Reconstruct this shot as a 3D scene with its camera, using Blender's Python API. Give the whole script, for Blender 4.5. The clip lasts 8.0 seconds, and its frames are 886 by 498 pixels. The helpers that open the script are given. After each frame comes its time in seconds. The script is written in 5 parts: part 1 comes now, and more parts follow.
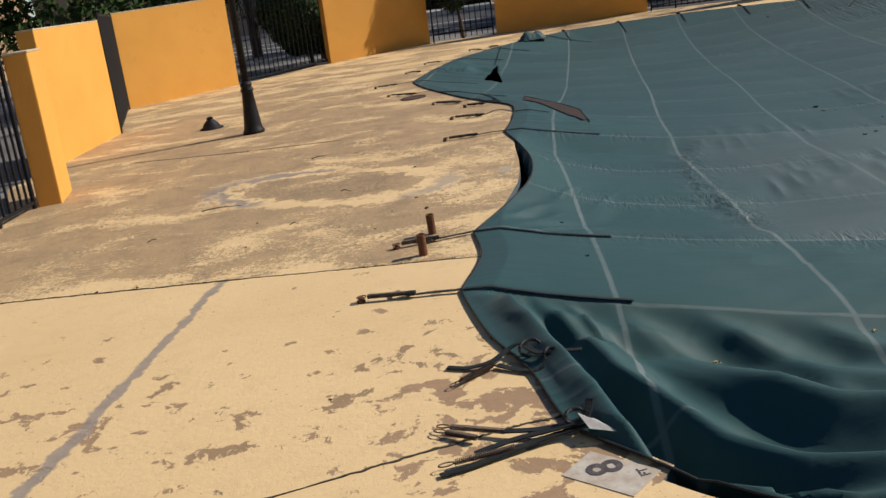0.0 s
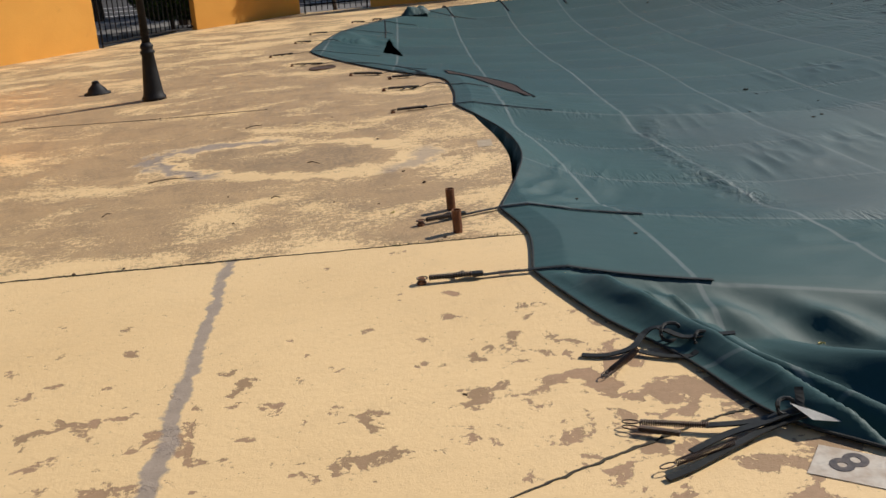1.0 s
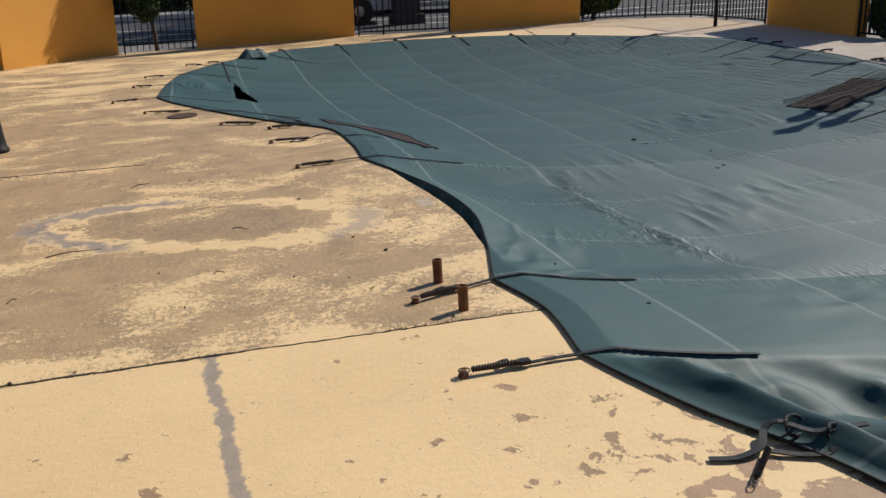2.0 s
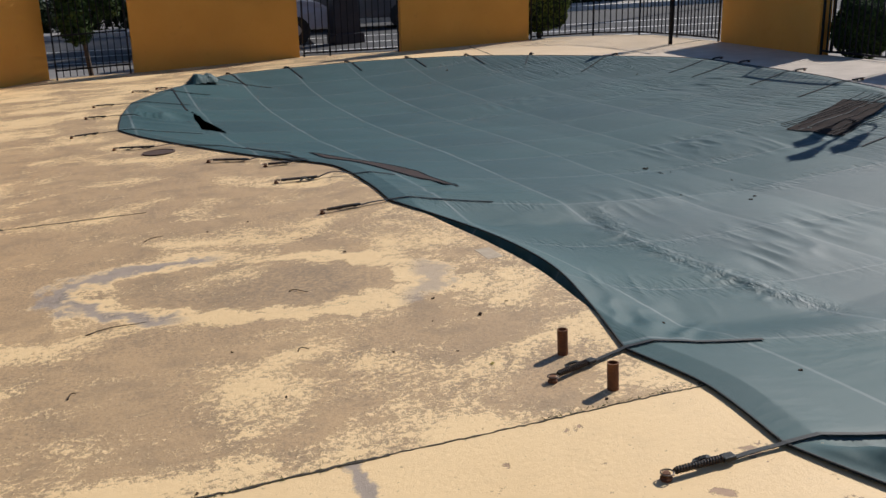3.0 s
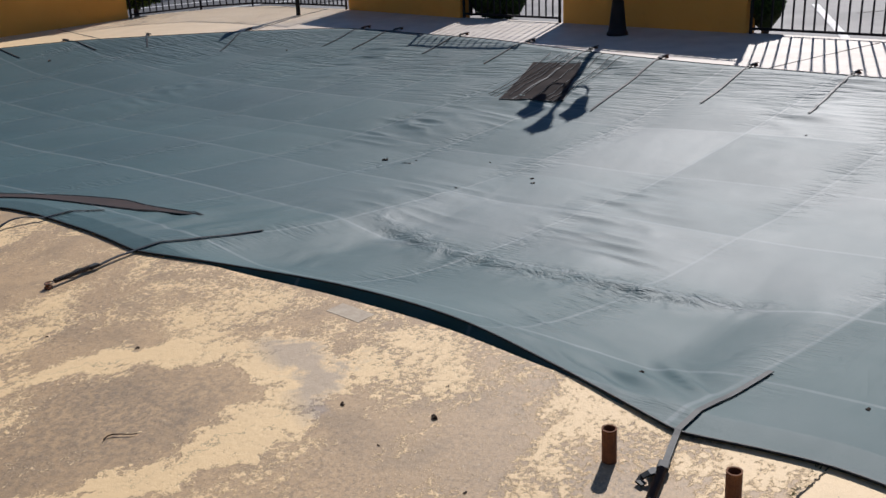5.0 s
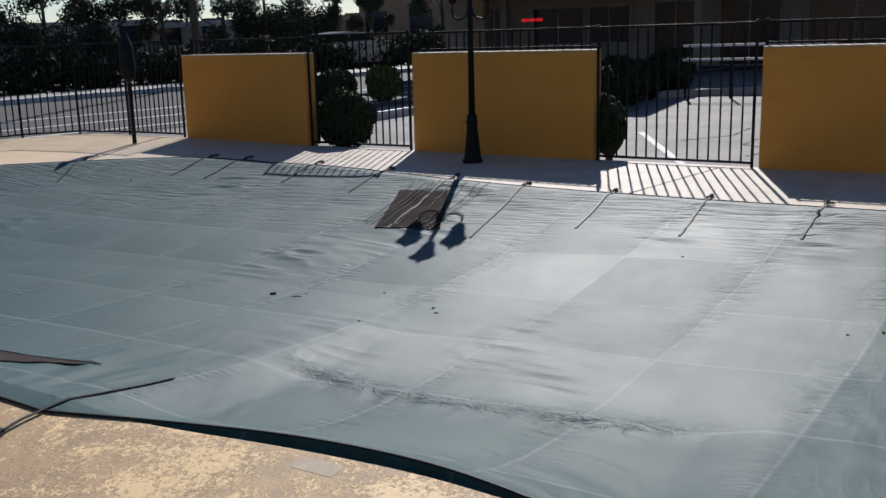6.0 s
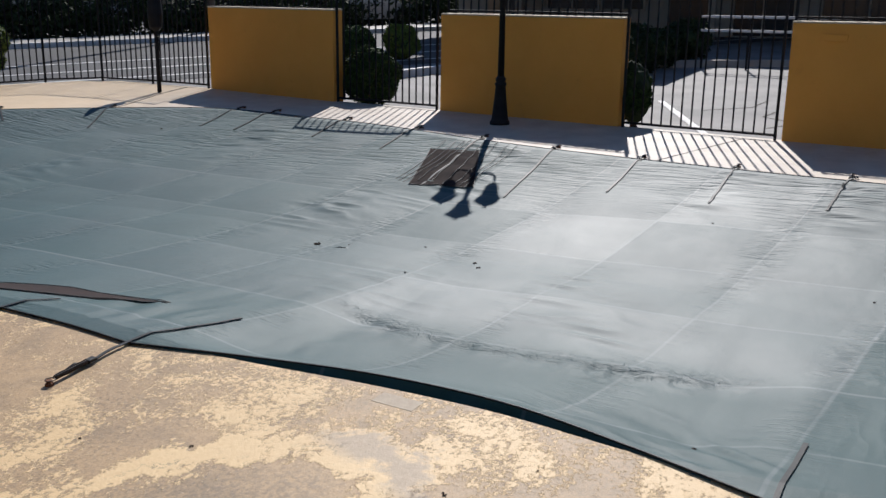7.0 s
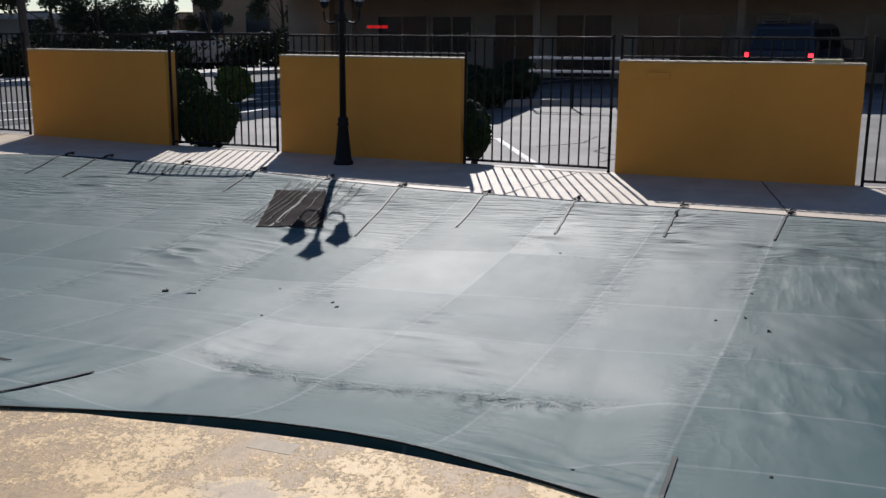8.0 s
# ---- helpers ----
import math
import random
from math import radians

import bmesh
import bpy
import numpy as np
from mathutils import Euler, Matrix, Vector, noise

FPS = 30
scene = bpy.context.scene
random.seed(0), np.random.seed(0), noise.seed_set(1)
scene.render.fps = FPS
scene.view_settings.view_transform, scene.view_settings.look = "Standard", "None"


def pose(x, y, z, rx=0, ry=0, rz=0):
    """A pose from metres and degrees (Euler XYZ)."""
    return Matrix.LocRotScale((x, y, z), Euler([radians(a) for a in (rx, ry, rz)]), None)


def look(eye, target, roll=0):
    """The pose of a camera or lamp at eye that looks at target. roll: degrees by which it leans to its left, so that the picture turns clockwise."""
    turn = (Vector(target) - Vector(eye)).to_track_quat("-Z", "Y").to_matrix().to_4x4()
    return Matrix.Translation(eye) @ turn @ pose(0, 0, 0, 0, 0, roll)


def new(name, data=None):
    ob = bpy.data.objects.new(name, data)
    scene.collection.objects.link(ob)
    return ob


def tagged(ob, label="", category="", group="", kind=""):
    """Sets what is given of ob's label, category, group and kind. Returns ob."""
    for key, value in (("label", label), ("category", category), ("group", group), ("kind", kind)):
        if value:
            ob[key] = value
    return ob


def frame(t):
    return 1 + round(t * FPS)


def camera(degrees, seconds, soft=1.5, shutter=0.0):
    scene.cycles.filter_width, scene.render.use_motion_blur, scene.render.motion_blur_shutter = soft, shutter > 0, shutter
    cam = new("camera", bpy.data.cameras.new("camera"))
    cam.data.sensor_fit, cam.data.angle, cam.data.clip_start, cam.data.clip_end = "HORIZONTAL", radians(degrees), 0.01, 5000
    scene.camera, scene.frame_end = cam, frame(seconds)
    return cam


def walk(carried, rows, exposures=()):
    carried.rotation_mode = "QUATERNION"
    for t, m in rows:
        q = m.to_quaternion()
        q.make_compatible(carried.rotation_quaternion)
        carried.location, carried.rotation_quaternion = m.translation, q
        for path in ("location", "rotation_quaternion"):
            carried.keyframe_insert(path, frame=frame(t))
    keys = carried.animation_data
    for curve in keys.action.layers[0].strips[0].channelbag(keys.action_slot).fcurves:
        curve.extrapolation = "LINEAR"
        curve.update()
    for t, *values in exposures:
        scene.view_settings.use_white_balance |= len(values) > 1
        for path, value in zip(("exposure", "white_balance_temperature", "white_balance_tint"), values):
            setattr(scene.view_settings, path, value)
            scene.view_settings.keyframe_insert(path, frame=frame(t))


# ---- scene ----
cam = camera(50.6, 8.0)
PATH = [
    (0, (0.489, 0.743, 1.41), (0.243, 2.647, 0.851), -9.2),
    (0.5, (-0.081, 0.884, 1.424), (-0.115, 2.803, 0.862), -6.9),
    (1, (-0.602, 1.104, 1.421), (-0.477, 2.993, 0.774), -5.7),
    (1.5, (-1.026, 1.426, 1.469), (-0.713, 3.301, 0.85), -5.9),
    (2, (-1.451, 1.785, 1.517), (-0.888, 3.607, 0.915), -3.5),
    (2.2, (-1.596, 1.964, 1.515), (-1.016, 3.787, 0.933), -3.7),
    (3.3, (-2.327, 2.912, 1.712), (-1.522, 4.644, 1.12), -4.3),
    (3.5, (-2.407, 3.151, 1.705), (-1.586, 4.88, 1.123), -5.1),
    (4, (-2.437, 3.669, 1.751), (-1.55, 5.372, 1.194), -3.6),
    (4.5, (-2.486, 4.163, 1.697), (-1.351, 5.667, 1.028), -3.6),
    (5, (-2.419, 4.647, 1.668), (-0.985, 5.85, 0.965), -4.0),
    (5.2, (-2.39, 4.812, 1.699), (-0.9, 5.979, 1.055), -4.4),
    (6.3, (-2.823, 5.375, 1.772), (-1.069, 6.219, 1.312), -2.1),
    (6.5, (-2.907, 5.417, 1.79), (-1.16, 6.259, 1.301), -1.3),
    (7, (-3.078, 5.48, 1.797), (-1.369, 6.354, 1.234), -0.3),
    (7.5, (-3.113, 5.616, 1.778), (-1.3, 6.299, 1.283), -0.5),
    (8, (-3.125, 5.628, 1.759), (-1.265, 6.187, 1.281), -0.1),
]
EXPOSURES = [(0.0, 0.26, 6500, 12), (0.5, 0.33, 6480, 12), (1.0, 0.27, 6480, 12), (1.5, 0.20, 6480, 12), (2.0, 0.29, 6350, 12), (3.5, 0.32, 6030, 14), (4.0, 0.43, 5880, 15), (4.5, 0.42, 5820, 15), (5.1, 0.17, 5900, 14), (6.4, 0.12, 5950, 13), (7.0, 0.26, 5950, 13), (7.5, 0.16, 5950, 13), (8.0, 0.17, 5950, 13)]
walk(cam, [(t, look(eye, target, roll)) for t, eye, target, roll in PATH], EXPOSURES)

# ---- light ----
SUN_WAY = Vector((0.93, 0.29, 0.73)).normalized()      # towards the sun
world = bpy.data.worlds.new("sky")
scene.world = world
world.use_nodes = True
wn = world.node_tree
sky = wn.nodes.new("ShaderNodeTexSky")
sky.sky_type = 'NISHITA'
sky.sun_disc = False
sky.dust_density = 0.05
sky.ozone_density = 3.0
sky.altitude = 900.0
sky.sun_elevation = math.asin(SUN_WAY.z)
sky.sun_rotation = math.atan2(SUN_WAY.x, SUN_WAY.y)
wn.nodes["Background"].inputs[1].default_value = 0.07
wn.links.new(sky.outputs[0], wn.nodes["Background"].inputs[0])
sun = new("sun", bpy.data.lights.new("sun", 'SUN'))
sun.data.energy = 4.2
sun.data.angle = radians(0.53)
sun.data.color = (1.0, 0.93, 0.82)
sun.matrix_world = look((30, 10, 30), Vector((30, 10, 30)) - SUN_WAY)


# ---- materials ----
class Nodes:
    """A short way to write a node material."""

    def __init__(self, name, rough=0.7, metal=0.0):
        self.mat = bpy.data.materials.new(name)
        self.mat.use_nodes = True
        self.t = self.mat.node_tree
        self.b = self.t.nodes["Principled BSDF"]
        self.b.inputs["Roughness"].default_value = rough
        self.b.inputs["Metallic"].default_value = metal

    def n(self, kind, **values):
        node = self.t.nodes.new(kind)
        for key, value in values.items():
            setattr(node, key, value)
        return node

    def put(self, out, into):
        self.t.links.new(out, into)

    def place(self):
        return self.n("ShaderNodeNewGeometry").outputs["Position"]

    def noise(self, scale, detail=4.0, rough=0.55, stretch=None, distort=0.0):
        tex = self.n("ShaderNodeTexNoise")
        tex.inputs["Scale"].default_value = scale
        tex.inputs["Detail"].default_value = detail
        tex.inputs["Roughness"].default_value = rough
        tex.inputs["Distortion"].default_value = distort
        if stretch:
            m = self.n("ShaderNodeMapping")
            m.inputs["Scale"].default_value = stretch
            self.put(self.place(), m.inputs["Vector"])
            self.put(m.outputs[0], tex.inputs["Vector"])
        else:
            self.put(self.place(), tex.inputs["Vector"])
        return tex.outputs["Fac"]

    def ramp(self, fac, low, high):
        m = self.n("ShaderNodeMapRange")
        m.inputs["From Min"].default_value = low
        m.inputs["From Max"].default_value = high
        self.put(fac, m.inputs["Value"])
        return m.outputs[0]

    def math(self, op, a, b):
        m = self.n("ShaderNodeMath", operation=op)
        for k, v in enumerate((a, b)):
            if isinstance(v, (int, float)):
                m.inputs[k].default_value = v
            else:
                self.put(v, m.inputs[k])
        return m.outputs[0]

    def mix(self, fac, a, b):
        m = self.n("ShaderNodeMix", data_type='RGBA')
        if isinstance(fac, (int, float)):
            m.inputs[0].default_value = fac
        else:
            self.put(fac, m.inputs[0])
        for k, v in ((6, a), (7, b)):
            if isinstance(v, tuple):
                m.inputs[k].default_value = (*v, 1)
            else:
                self.put(v, m.inputs[k])
        return m.outputs[2]

    def color(self, c):
        if isinstance(c, tuple):
            self.b.inputs["Base Color"].default_value = (*c, 1)
        else:
            self.put(c, self.b.inputs["Base Color"])

    def bump(self, height, strength=0.3, distance=0.01):
        m = self.n("ShaderNodeBump")
        m.inputs["Strength"].default_value = strength
        m.inputs["Distance"].default_value = distance
        self.put(height, m.inputs["Height"])
        self.put(m.outputs[0], self.b.inputs["Normal"])


def worn(name, a, b, scale=6.0, rough=0.7, metal=0.0, bump=0.3, fine=60.0):
    """Two close tones in patches, with a fine grain."""
    m = Nodes(name, rough, metal)
    patches = m.ramp(m.noise(scale, 5), 0.35, 0.65)
    grain = m.noise(fine, 3)
    base = m.mix(patches, a, b)
    dark = tuple(0.6 * c for c in a)
    m.color(m.mix(m.math('MULTIPLY', m.ramp(grain, 0.5, 0.8), 0.5), base, dark))
    m.bump(grain, bump, 0.004)
    return m.mat


def deck_material():
    m = Nodes("painted_concrete", 0.62)
    pos = m.n("ShaderNodeSeparateXYZ")
    m.put(m.place(), pos.inputs[0])
    x, y = pos.outputs["X"], pos.outputs["Y"]
    big = m.noise(0.8, 3, 0.5)
    flakes = m.noise(6.5, 9, 0.66, distort=0.25)
    streaks = m.noise(1.25, 10, 0.68, stretch=(0.85, 1.25, 1.0), distort=0.35)
    fine = m.noise(30.0, 6, 0.72)
    grit = m.noise(150.0, 2, 0.6)
    bare = m.mix(m.ramp(m.noise(1.1, 6, 0.6), 0.35, 0.65), (0.50, 0.335, 0.17), (0.41, 0.275, 0.142))
    bare = m.mix(m.math('MULTIPLY', m.ramp(m.noise(4.5, 8, 0.68), 0.48, 0.62), 0.55), bare, (0.27, 0.19, 0.105))
    bare = m.mix(m.math('MULTIPLY', m.ramp(fine, 0.55, 0.8), 0.5), bare, (0.20, 0.14, 0.09))
    rough_area = m.ramp(m.noise(1.6, 5, 0.6), 0.42, 0.60)
    bare = m.mix(m.math('MULTIPLY', m.ramp(m.noise(48.0, 4, 0.7), 0.50, 0.60), m.math('ADD', 0.15, m.math('MULTIPLY', rough_area, 0.55))), bare, (0.20, 0.145, 0.085))
    bare = m.mix(m.math('MULTIPLY', m.ramp(m.noise(55.0, 4, 0.7), 0.58, 0.64), m.math('MULTIPLY', rough_area, 0.6)), bare, (0.58, 0.38, 0.22))
    bare = m.mix(m.math('MULTIPLY', m.ramp(m.noise(95.0, 3, 0.7), 0.56, 0.68), 0.6), bare, (0.15, 0.105, 0.065))
    bare = m.mix(m.math('MULTIPLY', m.ramp(m.noise(80.0, 3, 0.7), 0.60, 0.70), 0.5), bare, (0.60, 0.47, 0.31))
    paint = m.mix(m.ramp(big, 0.3, 0.7), (0.78, 0.56, 0.29), (0.71, 0.50, 0.25))
    paint = m.mix(m.math('MULTIPLY', m.ramp(m.noise(6.0, 6, 0.7), 0.5, 0.85), 0.35), paint, (0.50, 0.35, 0.18))
    paint = m.mix(m.math('MULTIPLY', m.ramp(m.noise(45.0, 3, 0.6), 0.66, 0.72), 0.75), paint, (0.22, 0.15, 0.08))
    # near slab: flakes gather in one band and along the coping
    band = m.math('POWER', 2.718, m.math('MULTIPLY', -1.0, m.math('POWER', m.math('DIVIDE', m.math('SUBTRACT', y, 3.75), 0.55), 2.0)))
    rim = m.math('MULTIPLY', m.ramp(x, -0.35, 0.45), m.ramp(y, 5.2, 4.4))
    gather = m.math('ADD', m.math('MULTIPLY', band, 0.085), m.math('MULTIPLY', rim, 0.10))
    spots = m.ramp(m.math('ADD', m.math('ADD', flakes, gather), m.math('MULTIPLY', m.math('SUBTRACT', big, 0.5), 0.15)), 0.645, 0.663)
    # beyond the joint: paint is left in patches, and in a ring round an old crack
    cx, cy = m.math('ADD', x, 1.22), m.math('SUBTRACT', y, 7.64)
    ca, cb = math.cos(-0.47), math.sin(-0.47)
    a = m.math('ADD', m.math('MULTIPLY', cx, ca), m.math('MULTIPLY', cy, cb))
    b = m.math('SUBTRACT', m.math('MULTIPLY', cy, ca), m.math('MULTIPLY', cx, cb))
    rr = m.math('SQRT', m.math('ADD', m.math('POWER', m.math('DIVIDE', a, 1.02), 2.0), m.math('POWER', m.math('DIVIDE', b, 0.50), 2.0)), 0.0)
    rr = m.math('ADD', rr, m.math('MULTIPLY', m.math('SUBTRACT', flakes, 0.5), 0.8))
    ring = m.math('SUBTRACT', 1.0, m.ramp(m.math('ABSOLUTE', m.math('SUBTRACT', rr, 1.02), 0.0), 0.10, 0.26))
    inner = m.math('SUBTRACT', 1.0, m.ramp(rr, 0.6, 0.85))
    near_pool = m.math('MULTIPLY', m.ramp(x, -0.55, 0.25), m.ramp(y, 10.5, 9.0))
    keep = m.math('ADD', streaks, m.math('MULTIPLY', m.math('SUBTRACT', fine, 0.5), 0.55))
    keep = m.math('ADD', keep, m.math('MULTIPLY', m.math('SUBTRACT', m.noise(70.0, 4, 0.7), 0.5), 0.30))
    keep = m.math('ADD', keep, m.math('MULTIPLY', m.math('MULTIPLY', ring, m.math('ADD', 0.45, m.ramp(m.noise(2.3, 4, 0.6), 0.32, 0.62))), 0.20))
    keep = m.math('SUBTRACT', keep, m.math('MULTIPLY', inner, 0.06))
    keep = m.math('ADD', keep, m.math('MULTIPLY', near_pool, 0.07))
    keep = m.math('ADD', keep, m.math('MULTIPLY', m.ramp(y, 12.0, 16.0), 0.07))
    keep = m.math('ADD', keep, m.math('MULTIPLY', m.ramp(x, 4.0, 6.0), 0.25))
    line = m.math('ADD', y, m.math('MULTIPLY', x, 0.09))
    keep = m.math('ADD', keep, m.math('MULTIPLY', m.ramp(line, 5.85, 5.38), 0.11))
    worn_off = m.math('SUBTRACT', 1.0, m.ramp(keep, 0.54, 0.60))
    beyond = m.ramp(line, 5.33, 5.345)
    wear = m.n("ShaderNodeMix", data_type='FLOAT')
    m.put(beyond, wear.inputs[0]); m.put(spots, wear.inputs[2]); m.put(worn_off, wear.inputs[3])
    flaked = m.mix(m.ramp(m.noise(2.0, 4), 0.4, 0.6), (0.33, 0.215, 0.115), (0.39, 0.245, 0.14))
    flaked = m.mix(m.math('MULTIPLY', m.ramp(fine, 0.45, 0.75), 0.5), flaked, (0.25, 0.165, 0.09))
    bare = m.mix(m.math('MULTIPLY', m.math('MULTIPLY', inner, m.ramp(m.noise(30.0, 4, 0.7), 0.44, 0.56)), 0.6), bare, (0.21, 0.155, 0.095))
    under = m.mix(beyond, flaked, bare)
    worn_paint = m.mix(wear.outputs[0], paint, under)
    # grey filler: along a straight crack in the near slab, and on parts of the ring
    ragged = m.math('MULTIPLY', m.math('SUBTRACT', m.noise(9.0, 6, 0.65), 0.5), 0.11)
    lean = m.math('MULTIPLY', m.math('SUBTRACT', m.noise(2.2, 3), 0.5), 0.10)
    off = m.math('ABSOLUTE', m.math('ADD', m.math('ADD', x, 1.345), lean), 0.0)
    fill = m.math('MULTIPLY', m.math('SUBTRACT', 1.0, m.ramp(m.math('ADD', off, ragged), 0.022, 0.036)), m.math('SUBTRACT', 1.0, beyond))
    part_ring = m.math('ADD', m.ramp(a, -0.62, -0.80), m.math('MULTIPLY', m.ramp(b, -0.22, -0.30), m.math('MULTIPLY', m.ramp(a, -0.15, -0.30), m.ramp(a, -0.95, -0.80))))
    part_ring = m.math('ADD', part_ring, m.math('MULTIPLY', m.ramp(b, 0.20, 0.32), m.math('MULTIPLY', m.ramp(a, -0.25, -0.4), 1.0)))
    part_ring = m.math('ADD', part_ring, m.math('MULTIPLY', m.ramp(a, 0.88, 0.98), 0.7))
    tight = m.math('SUBTRACT', 1.0, m.ramp(m.math('ABSOLUTE', m.math('SUBTRACT', rr, 1.05), 0.0), 0.06, 0.15))
    smear = m.math('MULTIPLY', m.math('MULTIPLY', tight, m.math('MINIMUM', part_ring, 1.0)), m.ramp(m.noise(4.0, 5, 0.6), 0.28, 0.42))
    filler = m.mix(m.ramp(m.noise(14.0, 4), 0.3, 0.7), (0.34, 0.275, 0.22), (0.26, 0.215, 0.175))
    worn_paint = m.mix(m.math('MULTIPLY', m.math('MAXIMUM', fill, m.math('MULTIPLY', smear, beyond)), 0.92), worn_paint, filler)
    split = m.math('MULTIPLY', m.math('SUBTRACT', 1.0, m.ramp(m.math('ABSOLUTE', m.math('SUBTRACT', rr, 1.0), 0.0), 0.003, 0.012)), m.math('MULTIPLY', beyond, m.ramp(m.noise(2.0, 3), 0.45, 0.55)))
    worn_paint = m.mix(m.math('MULTIPLY', split, 0.6), worn_paint, (0.10, 0.08, 0.05))
    pale = m.mix(m.ramp(m.noise(2.5, 6, 0.65), 0.3, 0.7), (0.57, 0.49, 0.395), (0.42, 0.345, 0.27))
    m.color(m.mix(m.math('MULTIPLY', m.ramp(m.math('ADD', x, m.math('MULTIPLY', m.math('SUBTRACT', big, 0.5), 0.8)), 4.2, 6.2), m.math('ADD', 0.45, m.math('MULTIPLY', m.ramp(y, 16.6, 14.6), 0.55))), worn_paint, pale))
    h = m.math('ADD', m.math('MULTIPLY', wear.outputs[0], -0.5), m.math('ADD', m.math('MULTIPLY', fine, 0.7), m.math('MULTIPLY', grit, 0.25)))
    m.bump(h, 0.55, 0.006)
    return m.mat


def stucco(name, a, b):
    m = Nodes(name, 0.8)
    big = m.noise(1.2, 4)
    fine = m.noise(45.0, 5, 0.7)
    base = m.mix(m.ramp(big, 0.3, 0.7), a, b)
    base = m.mix(m.math('MULTIPLY', m.ramp(m.noise(5.0, 6, 0.7), 0.6, 0.78), 0.25), base, tuple(0.45 * c for c in a))
    m.color(base)
    m.bump(fine, 0.5, 0.008)
    return m.mat


def cover_material():
    m = Nodes("mesh_fabric", 0.58)
    pos = m.n("ShaderNodeSeparateXYZ")
    m.put(m.place(), pos.inputs[0])
    x, y = pos.outputs["X"], pos.outputs["Y"]
    # sewn panels, each with its own nap
    bow = m.math('SUBTRACT', m.math('MULTIPLY', m.math('MAXIMUM', m.math('SUBTRACT', 8.2, y), 0.0), 0.10),
                 m.math('MULTIPLY', m.math('POWER', 2.718, m.math('MULTIPLY', -1.0, m.math('POWER', m.math('DIVIDE', m.math('SUBTRACT', y, 9.8), 1.5), 2.0))), 0.06))
    u = m.math('DIVIDE', m.math('SUBTRACT', m.math('SUBTRACT', m.math('SUBTRACT', x, m.math('MULTIPLY', m.math('SUBTRACT', y, 8.0), 0.055)), bow), 0.55), 0.985)
    v = m.math('DIVIDE', m.math('SUBTRACT', m.math('ADD', y, m.math('MULTIPLY', x, m.math('ADD', 0.07, m.math('MULTIPLY', x, 0.011)))), 4.80), 1.03)
    fu, fv = m.math('FLOOR', u, 0.0), m.math('FLOOR', v, 0.0)
    both = m.n("ShaderNodeCombineXYZ")
    m.put(fu, both.inputs[0]); m.put(fv, both.inputs[1])
    tone = m.n("ShaderNodeTexWhiteNoise", noise_dimensions='2D')
    m.put(both.outputs[0], tone.inputs["Vector"])
    nap = tone.outputs["Value"]
    # stitched webbing along the panel edges: distance to the nearest line, in metres
    wob = m.math('MULTIPLY', m.math('SUBTRACT', m.noise(3.0, 3), 0.5), 0.02)
    du = m.math('MULTIPLY', m.math('ABSOLUTE', m.math('SUBTRACT', m.math('ADD', u, wob), m.math('ROUND', u, 0.0)), 0.0), 0.985)
    dv = m.math('MULTIPLY', m.math('ABSOLUTE', m.math('SUBTRACT', m.math('ADD', v, wob), m.math('ROUND', v, 0.0)), 0.0), 1.03)
    faded = m.ramp(m.noise(1.3, 6, 0.7), 0.30, 0.62)
    line_u = m.math('MULTIPLY', m.math('SUBTRACT', 1.0, m.ramp(du, 0.008, 0.017)), m.math('MULTIPLY', m.math('ADD', 0.3, m.math('MULTIPLY', faded, 0.45)), m.math('ADD', 0.7, m.math('MULTIPLY', m.ramp(x, 2.3, 1.7), 0.3))))
    line_v = m.math('MULTIPLY', m.math('SUBTRACT', 1.0, m.ramp(dv, 0.006, 0.014)), m.math('ADD', 0.20, m.math('MULTIPLY', faded, 0.40)))
    seams = m.math('MAXIMUM', line_u, line_v)
    cloud = m.noise(0.8, 5, 0.6)
    weave = m.noise(260.0, 2, 0.5)
    base = m.mix(m.math('ADD', m.math('MULTIPLY', m.ramp(cloud, 0.3, 0.7), 0.6), m.math('MULTIPLY', nap, 0.4)), (0.004, 0.043, 0.045), (0.008, 0.060, 0.060))
    dust = m.ramp(m.noise(1.5, 8, 0.70), 0.48, 0.9)
    base = m.mix(m.math('MULTIPLY', dust, 0.13), base, (0.12, 0.125, 0.13))
    # painted sheen on the rows by the wide gap, out to the crushed crease
    rows = m.math('MULTIPLY', m.ramp(v, 0.97, 1.01), m.math('ADD', m.math('MULTIPLY', m.ramp(v, 4.02, 3.98), 0.5), m.math('MULTIPLY', m.ramp(v, 5.2, 3.4), 0.5)))
    pale_sheen = m.math('MULTIPLY', rows, m.ramp(m.math('ADD', x, m.math('MULTIPLY', m.math('SUBTRACT', m.noise(1.2, 4), 0.5), 0.8)), 1.35, 1.95))
    base = m.mix(m.math('MULTIPLY', pale_sheen, m.math('ADD', 0.03, m.math('MULTIPLY', m.ramp(m.noise(1.0, 5, 0.6, stretch=(1.6, 0.8, 1.0)), 0.35, 0.65), 0.07))), base, (0.22, 0.18, 0.16))
    m.color(m.mix(seams, base, (0.13, 0.165, 0.165)))
    rough = m.math('ADD', m.ramp(m.noise(2.0, 5, 0.6), -5.9, 4.0), m.math('MULTIPLY', m.math('SUBTRACT', nap, 0.5), 0.055))
    m.put(rough, m.b.inputs["Roughness"])
    # soft billows, short puckers along the seams, and a crushed crease by the wide gap
    soft = m.noise(2.2, 5, 0.55, stretch=(0.8, 1.6, 1.0), distort=0.15)
    short = m.noise(4.0, 4, 0.55, stretch=(4.2, 0.7, 1.0), distort=0.4)
